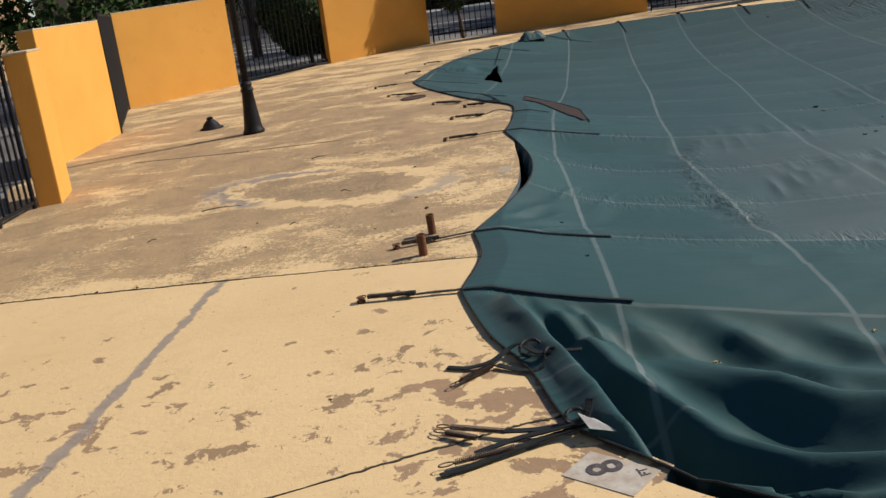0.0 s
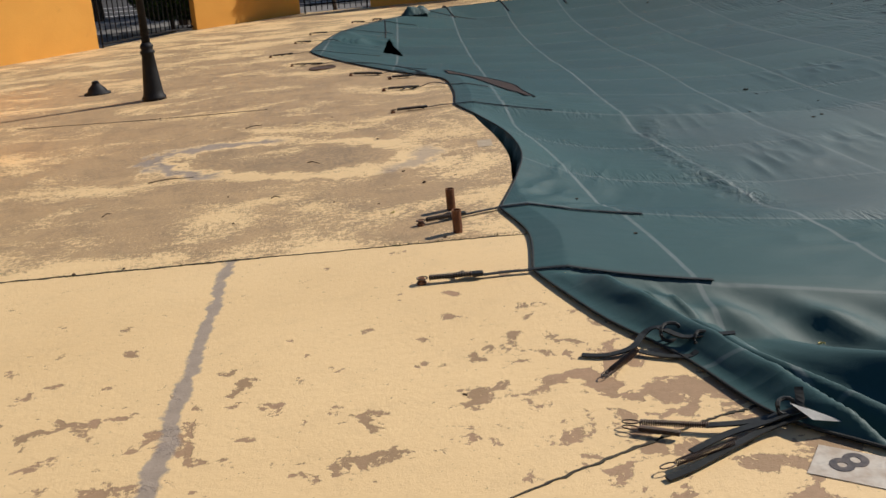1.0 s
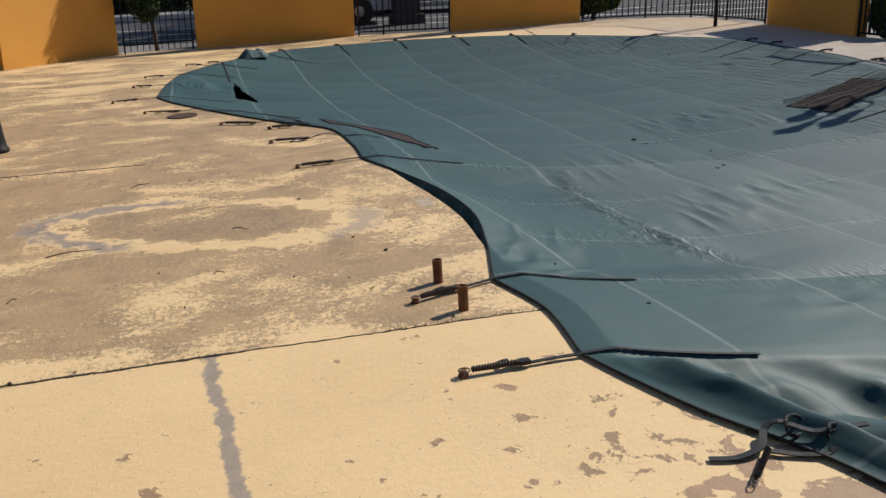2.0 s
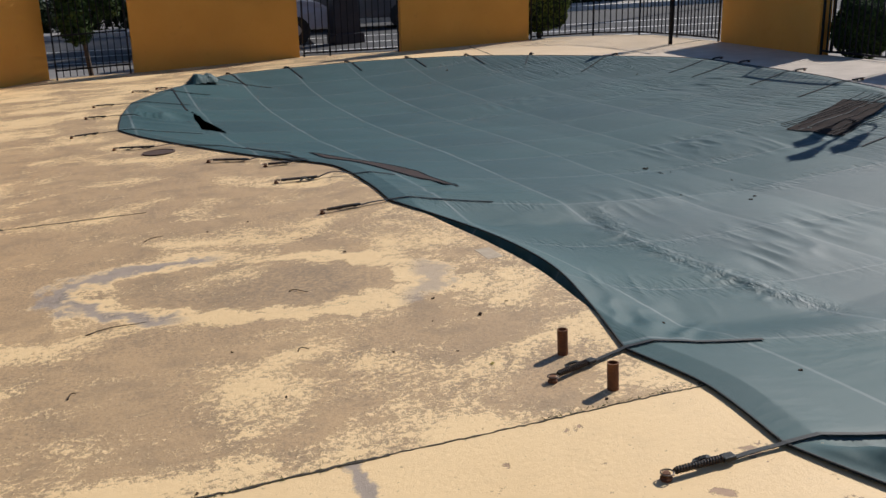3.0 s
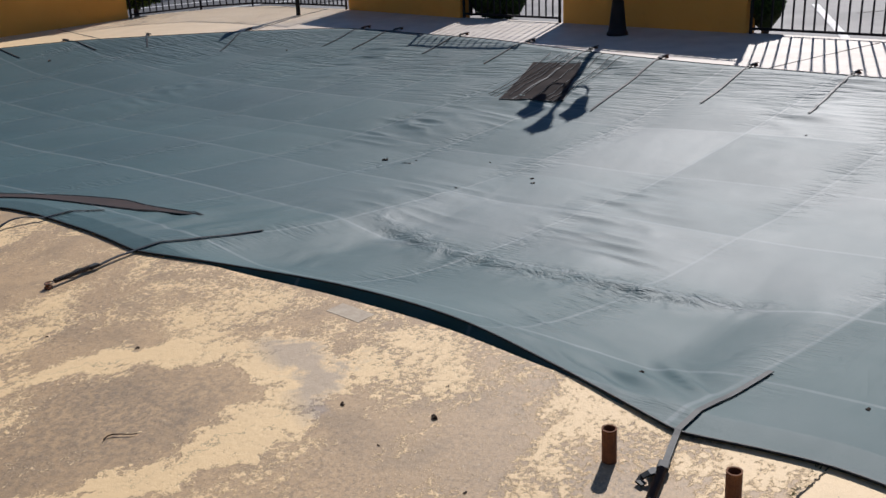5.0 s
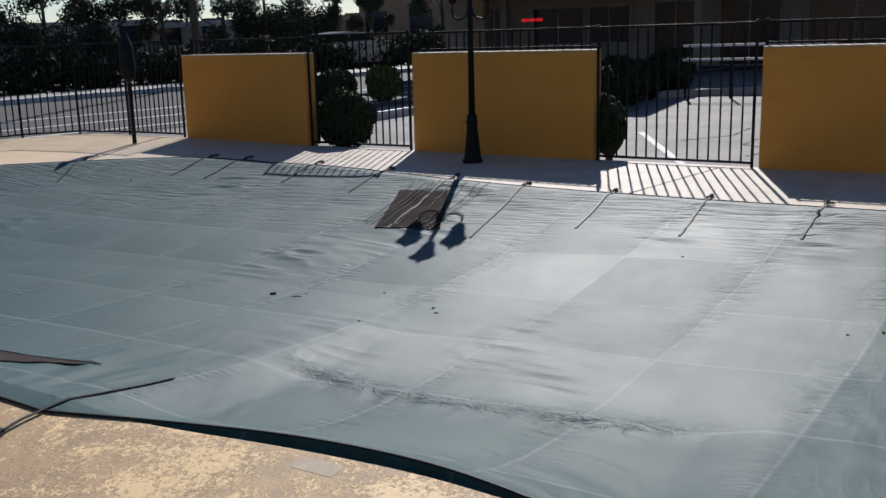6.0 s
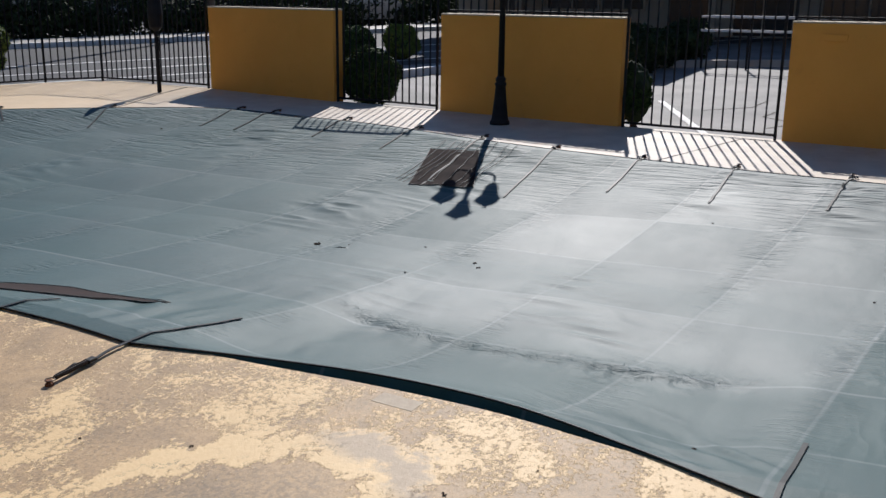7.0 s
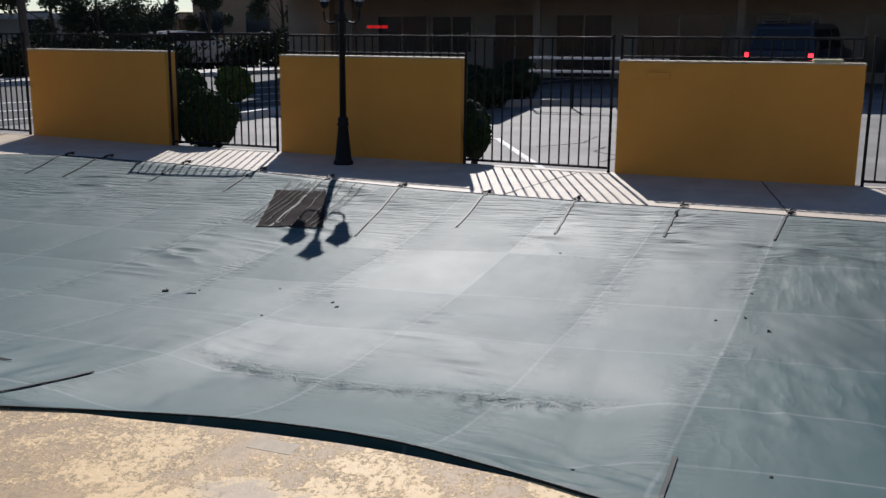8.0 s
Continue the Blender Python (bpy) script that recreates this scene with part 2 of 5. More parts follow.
    at_seam = m.math('MULTIPLY', m.math('MULTIPLY', m.math('SUBTRACT', 1.0, m.ramp(dv, 0.02, 0.20)), m.ramp(v, 0.35, 0.6)), m.ramp(m.noise(0.9, 2), 0.40, 0.58))
    bend = m.math('MULTIPLY', m.math('POWER', m.math('SUBTRACT', y, 7.35), 2.0), 0.11)
    off = m.math('SUBTRACT', x, m.math('ADD', m.math('ADD', 1.52, bend), m.math('MULTIPLY', m.math('SUBTRACT', m.noise(1.8, 2), 0.5), 0.2)))
    crease = m.math('POWER', 2.718, m.math('MULTIPLY', -1.0, m.math('POWER', m.math('DIVIDE', off, 0.11), 2.0)))
    crease = m.math('MULTIPLY', crease, m.math('MULTIPLY', m.ramp(y, 5.9, 6.4), m.ramp(y, 8.9, 8.1)))
    crush = m.math('SUBTRACT', m.noise(7.0, 4, 0.6, stretch=(1.6, 1.0, 1.0), distort=1.2), 0.5)
    far_side = m.math('MULTIPLY', m.ramp(x, 4.6, 5.6), m.ramp(m.noise(1.1, 2), 0.40, 0.6))
    h = m.math('ADD', m.math('MULTIPLY', soft, 0.34), m.math('MULTIPLY', weave, 0.04))
    # sharp little puckers across the seams, and long tight ones where the far straps pull
    patchy = m.ramp(m.noise(0.75, 3), 0.42, 0.60)
    tucks = m.math('ABSOLUTE', m.math('SUBTRACT', m.noise(4.2, 3, 0.5, stretch=(4.6, 1.0, 1.0), distort=0.5), 0.5), 0.0)
    beside_v = m.math('MULTIPLY', m.math('SUBTRACT', 1.0, m.ramp(dv, 0.03, 0.26)), m.ramp(v, 0.35, 0.6))
    h = m.math('SUBTRACT', h, m.math('MULTIPLY', tucks, m.math('MULTIPLY', m.math('MULTIPLY', beside_v, patchy), 2.0)))
    lines = m.math('ABSOLUTE', m.math('SUBTRACT', m.noise(3.0, 3, 0.55, stretch=(4.2, 0.38, 1.0), distort=0.35), 0.5), 0.0)
    pulled = m.math('MULTIPLY', m.ramp(x, 4.5, 5.4), m.ramp(m.noise(0.9, 2), 0.36, 0.52))
    h = m.math('SUBTRACT', h, m.math('MULTIPLY', lines, m.math('MULTIPLY', pulled, 2.8)))
    slant = m.math('ABSOLUTE', m.math('SUBTRACT', m.noise(2.2, 2, 0.45, stretch=(0.8, 3.0, 1.0)), 0.5), 0.0)
    h = m.math('SUBTRACT', h, m.math('MULTIPLY', slant, m.math('MULTIPLY', m.math('MULTIPLY', m.ramp(v, 1.02, 0.85), m.ramp(m.noise(0.8, 2), 0.42, 0.58)), 0.9)))
    h = m.math('ADD', h, m.math('MULTIPLY', short, m.math('MULTIPLY', m.math('ADD', at_seam, far_side), 0.6)))
    h = m.math('ADD', h, m.math('MULTIPLY', crush, m.math('MULTIPLY', crease, 2.0)))
    m.bump(h, 0.55, 0.03)
    # specular raised with the same mask: these rows, cut the other way, shine more
    m.put(m.math('ADD', 0.47, m.math('MULTIPLY', pale_sheen, 0.36)), m.b.inputs["Specular IOR Level"])
    # fuzz of worn fibres
    m.b.inputs["Sheen Weight"].default_value = 0.07
    m.b.inputs["Sheen Roughness"].default_value = 0.45
    m.b.inputs["Sheen Tint"].default_value = (1.0, 0.90, 0.90, 1)
    return m.mat


def leaf_material(name, a, b):
    m = Nodes(name, 0.8)
    m.b.inputs["Specular IOR Level"].default_value = 0.2
    info = m.n("ShaderNodeNewGeometry")
    m.color(m.mix(info.outputs["Random Per Island"], a, b))
    return m.mat


MAT_DECK = deck_material()
MAT_WALL = stucco("yellow_stucco", (0.74, 0.358, 0.058), (0.68, 0.318, 0.048))
MAT_CAP = worn("pale_wall_top", (0.6, 0.5, 0.34), (0.45, 0.35, 0.22), 9.0)
MAT_COVER = cover_material()
MAT_STRAP = worn("black_webbing", (0.010, 0.012, 0.012), (0.022, 0.024, 0.022), 20.0, 0.6)
MAT_MESH = worn("brown_drain_mesh", (0.062, 0.045, 0.041), (0.048, 0.039, 0.037), 10.0, 0.95)
MAT_MESH_DARK = worn("dark_drain_mesh", (0.022, 0.016, 0.015), (0.035, 0.024, 0.02), 10.0, 0.95)
MAT_STEEL = worn("dull_spring_steel", (0.10, 0.08, 0.065), (0.09, 0.055, 0.04), 40.0, 0.55, 0.5)
MAT_RUST = worn("rusty_iron", (0.20, 0.085, 0.035), (0.12, 0.05, 0.025), 30.0, 0.85, 0.2, 0.8, 120.0)
MAT_IRON = worn("black_painted_iron", (0.006, 0.006, 0.007), (0.011, 0.011, 0.012), 8.0, 0.6, 0.0, 0.15)
MAT_IRON.node_tree.nodes["Principled BSDF"].inputs["Specular IOR Level"].default_value = 0.25
MAT_STRAP.node_tree.nodes["Principled BSDF"].inputs["Specular IOR Level"].default_value = 0.35
for m in (MAT_MESH, MAT_MESH_DARK):
    m.node_tree.nodes["Principled BSDF"].inputs["Specular IOR Level"].default_value = 0.12
MAT_BASIN = worn("pool_plaster", (0.10, 0.14, 0.15), (0.07, 0.10, 0.11), 2.0)
MAT_ASPHALT = worn("asphalt", (0.06, 0.059, 0.06), (0.045, 0.045, 0.046), 0.5, 0.8, 0.0, 0.4, 90.0)
MAT_LOT = worn("worn_lot_asphalt", (0.21, 0.20, 0.19), (0.13, 0.125, 0.12), 0.9, 0.75, 0.0, 0.4, 80.0)
MAT_CONCRETE = worn("grey_concrete", (0.36, 0.34, 0.31), (0.30, 0.28, 0.25), 1.5)
MAT_PAINT = worn("white_road_paint", (0.7, 0.69, 0.66), (0.55, 0.54, 0.52), 8.0)
MAT_JOINT = worn("dirt_joint", (0.035, 0.028, 0.02), (0.06, 0.05, 0.03), 14.0, 0.95)
MAT_FILLER = worn("grey_crack_filler", (0.30, 0.25, 0.22), (0.23, 0.195, 0.185), 14.0, 0.8)
MAT_LEAF = leaf_material("dark_leaves", (0.02, 0.045, 0.012), (0.055, 0.09, 0.02))
MAT_LEAF_PALE = leaf_material("light_leaves", (0.07, 0.11, 0.02), (0.17, 0.21, 0.04))
# hedge leaves, and the dark that stands for shade inside bushes
MAT_HEDGE = leaf_material("dull_hedge_and_core", (0.012, 0.022, 0.008), (0.03, 0.045, 0.014))
MAT_BARK = worn("bark", (0.07, 0.05, 0.035), (0.10, 0.075, 0.055), 10.0, 0.9)
MAT_BEIGE = stucco("beige_stucco", (0.33, 0.28, 0.21), (0.28, 0.235, 0.18))
MAT_TAN = stucco("tan_stucco", (0.38, 0.24, 0.13), (0.33, 0.21, 0.12))
MAT_DARKGLASS = Nodes("dark_window_glass", 0.22).mat
MAT_DARKGLASS.node_tree.nodes["Principled BSDF"].inputs["Base Color"].default_value = (0.015, 0.018, 0.022, 1)


# ---- building blocks ----
LEAN = Matrix.Shear('XY', 4, (0.0, 0.0))
LEAN[0][2] = 0.040        # the uprights stand plumb on a deck that falls a little


def mesh_of(name, bm, material, smooth=False):
    data = bpy.data.meshes.new(name)
    bm.to_mesh(data)
    bm.free()
    data.materials.append(material)
    if smooth:
        data.polygons.foreach_set("use_smooth", [True] * len(data.polygons))
    return data


def part(name, bm, material, parent=None, label="", smooth=False):
    ob = new(name, mesh_of(name, bm, material, smooth))
    ob.parent = parent
    if label:
        tagged(ob, label)
    return ob


def thing(name, label, category, group="", kind="", at=None):
    ob = new(name)
    ob.empty_display_size = 0.1
    if at is not None:
        ob.matrix_world = at
    return tagged(ob, label, category, group, kind)


def box(bm, size, at=(0, 0, 0), turn=None, bevel=0.0):
    m = Matrix.Translation(at) @ (turn or Matrix())
    made = bmesh.ops.create_cube(bm, size=1.0, matrix=m @ Matrix.Diagonal((*size, 1)))
    if bevel:
        edges = {e for v in made["verts"] for e in v.link_edges}
        bmesh.ops.bevel(bm, geom=list(edges), offset=bevel, segments=2, affect='EDGES', profile=0.6)
    return bm


def boxes(*items, bevel=0.0):
    bm = bmesh.new()
    for size, at in items:
        box(bm, size, at, None, bevel)
    return bm


def lathe(bm, profile, steps=24, at=(0, 0, 0)):
    rings = []
    for r, z in profile:
        rings.append([bm.verts.new((at[0] + r * math.cos(a), at[1] + r * math.sin(a), at[2] + z))
                      for a in (2 * math.pi * k / steps for k in range(steps))])
    for low, high in zip(rings, rings[1:]):
        for k in range(steps):
            bm.faces.new((low[k], low[(k + 1) % steps], high[(k + 1) % steps], high[k]))
    bm.faces.new(list(reversed(rings[0])))
    bm.faces.new(rings[-1])
    return bm


def tube(bm, points, radius, sides=8, taper=None):
    """A pipe along points; taper gives the radius at its end."""
    pts = [Vector(p) for p in points]
    rings = []
    for k, p in enumerate(pts):
        way = (pts[min(k + 1, len(pts) - 1)] - pts[max(k - 1, 0)]).normalized()
        side = way.cross(Vector((0, 0, 1)))
        if side.length < 1e-3:
            side = Vector((1, 0, 0))
        side.normalize()
        up = side.cross(way)
        r = radius if taper is None else radius + (taper - radius) * k / (len(pts) - 1)
        rings.append([bm.verts.new(p + r * (math.cos(a) * side + math.sin(a) * up))
                      for a in (2 * math.pi * j / sides for j in range(sides))])
    for low, high in zip(rings, rings[1:]):
        for j in range(sides):
            bm.faces.new((low[j], low[(j + 1) % sides], high[(j + 1) % sides], high[j]))
    bm.faces.new(list(reversed(rings[0])))
    bm.faces.new(rings[-1])
    return bm


def ribbon(bm, points, width, thick=0.004, wobble=0.0, rng=None):
    """A flat band along points, with thickness."""
    pts = [Vector(p) for p in points]
    rows = []
    for k, p in enumerate(pts):
        way = pts[min(k + 1, len(pts) - 1)] - pts[max(k - 1, 0)]
        side = Vector((way.y, -way.x, 0)).normalized() * width / 2
        a = side * (1 + (rng.uniform(-wobble, wobble) if rng else 0))
        b = side * (1 + (rng.uniform(-wobble, wobble) if rng else 0))
        up = Vector((0, 0, thick))
        rows.append([bm.verts.new(q) for q in (p - a, p + b, p + b + up, p - a + up)])
    for r, s in zip(rows, rows[1:]):
        for j in range(4):
            bm.faces.new((r[j], s[j], s[(j + 1) % 4], r[(j + 1) % 4]))
    bm.faces.new(rows[0])
    bm.faces.new(list(reversed(rows[-1])))
    return bm


def spline(points, steps, closed=True, corners=()):
    """A smooth curve through the points, drawn tight at those that are corners."""
    n, out = len(points), []
    for k in range(n if closed else n - 1):
        at = [(k + j) % n if closed else min(max(k + j, 0), n - 1) for j in (-1, 0, 1, 2)]
        p = [Vector((*points[j], 0)) for j in at]
        go = (p[2] - p[0]) * (0.12 if points[at[1]] in corners else 0.5)
        come = (p[3] - p[1]) * (0.12 if points[at[2]] in corners else 0.5)
        for s in range(steps):
            t = s / steps
            q = (p[1] * (2 * t ** 3 - 3 * t ** 2 + 1) + go * (t ** 3 - 2 * t ** 2 + t)
                 + p[2] * (3 * t ** 2 - 2 * t ** 3) + come * (t ** 3 - t ** 2))
            out.append((q.x, q.y))
    if not closed:
        out.append(tuple(points[-1]))
    return out


def sheet(bm, outer, hole, z):
    """A level sheet between an outer and an inner outline."""
    edges = []
    for loop in (outer, hole):
        vs = [bm.verts.new((x, y, z)) for x, y in loop]
        edges += [bm.edges.new((a, b)) for a, b in zip(vs, vs[1:] + vs[:1])]
    bmesh.ops.triangle_fill(bm, edges=edges, use_beauty=True, use_dissolve=False, normal=(0, 0, 1))
    return bm


# ---- the plan ----
# the cover's outline, from the strap beside the two pipes, clockwise
COVER = [(0.02, 4.80), (0.09, 5.30), (0.03, 5.77), (0.21, 6.35), (0.35, 6.95), (0.36, 7.60), (0.26, 8.30), (0.14, 8.92),
         (0.20, 9.55), (0.18, 10.40), (-0.12, 10.98), (-0.56, 11.95), (-1.06, 13.25), (-1.26, 14.05), (-1.10, 15.30),
         (-0.85, 16.45), (-0.30, 17.50), (0.34, 18.30), (1.10, 19.00), (2.10, 19.02), (3.15, 18.90), (4.13, 18.55),
         (5.10, 17.90), (5.80, 17.00), (6.64, 15.60), (7.10, 14.60), (7.20, 13.80), (7.05, 12.70), (6.88, 11.50),
         (6.60, 10.50), (6.22, 9.00), (5.95, 7.10), (5.82, 5.50), (5.65, 4.00), (5.30, 2.70), (4.40, 1.80), (3.30, 1.60),
         (2.20, 1.95), (1.45, 2.55), (0.88, 2.95), (0.62, 3.20), (0.45, 3.42), (0.33, 3.84), (0.16, 4.25)]
# straps pull the hem out to a corner at these points
PULLED = {(0.02, 4.80), (0.03, 5.77), (0.14, 8.92), (-0.12, 10.98), (-1.26, 14.05), (-1.10, 15.30), (-0.85, 16.45), (-0.30, 17.50), (0.34, 18.30), (1.10, 19.00)}
EDGE = spline(COVER, 14, True, PULLED)
EDGE_NP = np.array(EDGE)
CENTRE = np.array((3.0, 9.5))
# pool side faces of the yellow walls: from, to, height
WALLS = [((-4.99, 10.90), (-5.22, 13.05), 1.50), ((-6.54, 16.47), (-5.07, 18.12), 1.60), ((-3.66, 19.95), (-1.735, 21.45), 1.55),
         ((-0.27, 21.12), (2.87, 20.95), 1.45), ((4.65, 20.00), (7.35, 19.75), 1.45), ((9.08, 15.98), (8.55, 13.22), 1.30),
         ((8.39, 11.38), (8.04, 8.76), 1.275), ((7.82, 6.83), (7.66, 4.25), 1.275)]


def edge_distance(x, y):
    """How far inside the cover's edge."""
    a, b = EDGE_NP, np.roll(EDGE_NP, -1, axis=0)
    d = b - a
    p = np.stack([np.atleast_1d(x), np.atleast_1d(y)], axis=-1)[:, None, :]
    t = np.clip(((p - a) * d).sum(-1) / (d * d).sum(-1), 0, 1)
    return np.sqrt(((p - (a + t[..., None] * d)) ** 2).sum(-1)).min(1)


def seam_u(x, y):
    return x - 0.055 * (y - 8.0) - 0.10 * np.maximum(8.2 - y, 0) + 0.06 * np.exp(-((y - 9.8) / 1.5) ** 2)


def seam_v(x, y):
    return y + 0.07 * x + 0.011 * x * x


# slack creases: place, half lengths along and across, turn, height, creases per metre
PUCKERS = [(2.2, 8.7, 0.6, 0.5, 0.35, 0.010, 7.0), (2.7, 7.5, 0.8, 0.35, 0.30, 0.010, 8.0), (2.1, 7.1, 0.9, 0.30, 0.30, 0.012, 8.0),
           (5.6, 9.5, 1.3, 0.6, 0.15, 0.018, 8.0), (5.5, 7.0, 1.0, 0.35, 0.2, 0.016, 8.0), (5.4, 5.9, 1.0, 0.4, 0.15, 0.016, 8.0),
           (3.9, 10.3, 0.7, 0.4, 0.3, 0.012, 8.0), (5.9, 12.8, 0.8, 0.5, 0.5, 0.014, 7.0), (4.2, 14.2, 0.9, 0.4, 0.2, 0.012, 7.0),
           (0.35, 6.15, 0.25, 0.4, 0.9, 0.022, 9.0), (5.0, 4.6, 0.7, 0.5, 0.9, 0.012, 8.0), (3.4, 4.6, 0.6, 0.5, 0.9, 0.009, 8.0),
           (-0.7, 15.4, 0.5, 0.9, 0.1, 0.045, 3.0), (0.7, 9.3, 0.6, 0.4, 0.1, 0.018, 7.0), (0.9, 8.45, 0.5, 0.2, 0.5, 0.008, 8.0),
           (4.9, 5.0, 0.8, 0.3, 1.5, 0.016, 8.0),
           (0.55, 6.5, 0.5, 0.35, 1.3, 0.012, 8.0), (1.7, 5.15, 0.5, 0.5, 0.5, 0.010, 7.0), (2.5, 4.8, 0.6, 0.5, 0.6, 0.010, 7.0), (4.4, 4.5, 0.6, 0.6, 0.5, 0.010, 8.0)]
TABLE = np.random.default_rng(3).random((64, 64))


def value_noise(x, y):
    """Smooth noise between -1 and 1."""
    i, j = np.floor(x).astype(int), np.floor(y).astype(int)
    f, g = x - i, y - j
    f, g = f * f * (3 - 2 * f), g * g * (3 - 2 * g)
    a, b = TABLE[i % 64, j % 64], TABLE[(i + 1) % 64, j % 64]
    c, d = TABLE[i % 64, (j + 1) % 64], TABLE[(i + 1) % 64, (j + 1) % 64]
    return 2 * (a + (b - a) * f + (c - a) * g + (a - b - c + d) * f * g) - 1


# the flap's crest, and long folds: crest line, height, width on the near and far side, length over which they rise
FLAP = [(0.02, 4.82), (0.22, 4.62), (0.33, 4.28), (0.44, 3.92), (0.54, 3.60), (0.60, 3.35), (0.67, 3.14), (0.78, 3.02), (0.95, 2.92)]
FOLDS = [([(0.05, 4.84), (0.35, 4.76), (0.52, 4.46), (0.65, 4.10), (0.79, 3.80), (0.95, 3.52), (1.14, 3.35), (1.50, 3.22)], 0.28, 0.115, 0.19, 0.75),
         ([(0.40, 4.86), (0.66, 4.74), (0.86, 4.47), (1.03, 4.23), (1.19, 4.05), (1.40, 3.87), (1.90, 3.65)], 0.22, 0.14, 0.17, 1.2),
         ([(0.80, 4.82), (1.06, 4.68), (1.28, 4.44), (1.50, 4.25), (1.90, 4.08)], 0.09, 0.11, 0.13, 0.5),
         ([(1.25, 4.76), (1.52, 4.62), (1.72, 4.42), (2.10, 4.22)], 0.06, 0.10, 0.10, 0.4),
         ([(0.12, 4.78), (0.27, 4.70), (0.40, 4.42), (0.50, 4.05), (0.60, 3.75)], 0.06, 0.035, 0.05, 0.3),
         ([(0.35, 4.80), (0.50, 4.70), (0.66, 4.40), (0.76, 4.20)], 0.035, 0.035, 0.05, 0.2),
         ([(0.80, 3.24), (0.95, 3.20), (1.30, 3.10), (1.80, 2.95)], 0.24, 0.06, 0.12, 0.25)]


def beside(line, x, y):
    """How far along a line of points, and how far to its pool side."""
    best, run, off, gone = np.full(x.shape, 1e9), np.zeros(x.shape), np.zeros(x.shape), 0.0
    for k, ((ax, ay), (bx, by)) in enumerate(zip(line, line[1:])):
        length = math.hypot(bx - ax, by - ay)
        wx, wy = (bx - ax) / length, (by - ay) / length
        t = np.clip((x - ax) * wx + (y - ay) * wy, 0, length)
        px, py = x - ax - t * wx, y - ay - t * wy
        dist = np.hypot(px, py)
        side = np.where(px * -wy + py * wx >= 0, 1.0, -1.0)
        closer = dist < best
        best, run, off = np.where(closer, dist, best), np.where(closer, gone + t, run), np.where(closer, side * dist, off)
        gone += length
    return run, off


def cover_z(x, y):
    """The height of the sagging cover."""
    x, y = np.atleast_1d(np.asarray(x, float)), np.atleast_1d(np.asarray(y, float))
    d = edge_distance(x, y)
    near = np.clip((1.6 - x) / 1.2, 0, 1)
    gap = near * np.clip((y - 5.8) / 0.3, 0, 1) * np.clip((8.9 - y) / 0.3, 0, 1)
    corner = near * np.clip((4.8 - y) / 0.2, 0, 1)
    lap = 0.14 - 0.12 * gap - 0.09 * corner
    z = 0.010 - 0.40 * (1 - np.exp(-np.maximum(d - lap, 0) / 1.6))
    # with no strap between, the cover hangs low in the wide gap
    pocket = np.clip((y - 5.75) / 0.5, 0, 1) * np.clip((8.95 - y) / 0.6, 0, 1) * np.clip((3.2 - x) / 1.4, 0, 1)
    pocket = pocket * pocket * (3 - 2 * pocket)
    lip = np.clip(0.14 - 0.22 * np.abs(np.sin(np.pi * np.clip((y - 5.9) / 2.9, 0, 1))) ** 0.55, 0.0, 1.0)
    z = z * (1 - pocket) + pocket * (0.008 - 0.34 * (1 - np.exp(-np.maximum(d - lip, 0) / 0.62)))
    off = x - 1.56 - 0.11 * (y - 7.35) ** 2 + 0.07 * value_noise(2.1 * y, 0.3 * x + 3)
    ridge = np.clip((y - 5.9) / 0.5, 0, 1) * np.clip((8.9 - y) / 0.8, 0, 1) * (0.65 + 0.35 * value_noise(3.1 * y + 4, 0.5 * x))
    z += 0.023 * ridge * np.exp(-(off / np.where(off < 0, 0.07, 0.16)) ** 2)
    z += 0.010 * ridge * np.exp(-((off + 0.10) / 0.16) ** 2) * (1 - 2 * np.abs(value_noise(5 * x + 3 * y, 9 * y - 2 * x)))
    # panels billow between the seams
    u, v = (seam_u(x, y) - 0.55) / 0.985, (seam_v(x, y) - 4.80) / 1.03
    z += 0.022 * np.abs(np.sin(np.pi * u)) * np.abs(np.sin(np.pi * v)) * np.minimum(d, 0.6)
    # the slack corner, where the straps have come off: a flap on the coping, then a steep drop and long folds
    below = np.clip((4.80 - seam_v(x, y)) / 0.16, 0, 1)
    loose = np.clip((4.80 - seam_v(x, y)) / 0.28, 0, 1) * np.clip((2.6 - x) / 1.2, 0, 1)
    drop = np.clip((4.82 - y) / 1.3, 0, 1) * np.clip((3.8 - x) / 1.8, 0, 1) * np.clip((d - 0.05) / 0.30, 0, 1)
    z -= 0.20 * drop
    _, s = beside(FLAP, x, y)
    cliff = 0.012 + 0.055 * below * np.exp(-(s / 0.075) ** 2) * np.clip(d / 0.06, 0, 1) - 0.43 * (1 - np.exp(-(np.maximum(s, 0) / 0.11) ** 1.4))
    z = z * (1 - loose) + cliff * loose
    ramp = np.clip((d - 0.05) / 0.16, 0, 1)
    for line, amp, steep, gentle, grow in FOLDS:
        run, s = beside(line, x + 0.015 * value_noise(2.3 * x, 2.3 * y), y + 0.015 * value_noise(2.3 * x + 7, 2.3 * y))
        width = np.where(s < 0, steep, gentle) * np.clip(0.35 + run, 0.35, 1.0)
        z += amp * ramp * below * np.clip(run / grow, 0, 1) * np.exp(-(np.abs(s) / width) ** 1.7)
    z += loose * ramp * 0.012 * (1 - 2 * np.abs(value_noise(8 * (0.8 * x + 0.6 * y), 1.8 * (0.8 * y - 0.6 * x))))
    # puckers and creases
    z += 0.010 * value_noise(1.1 * x + 9, 1.3 * y) * np.minimum(d, 1.0)
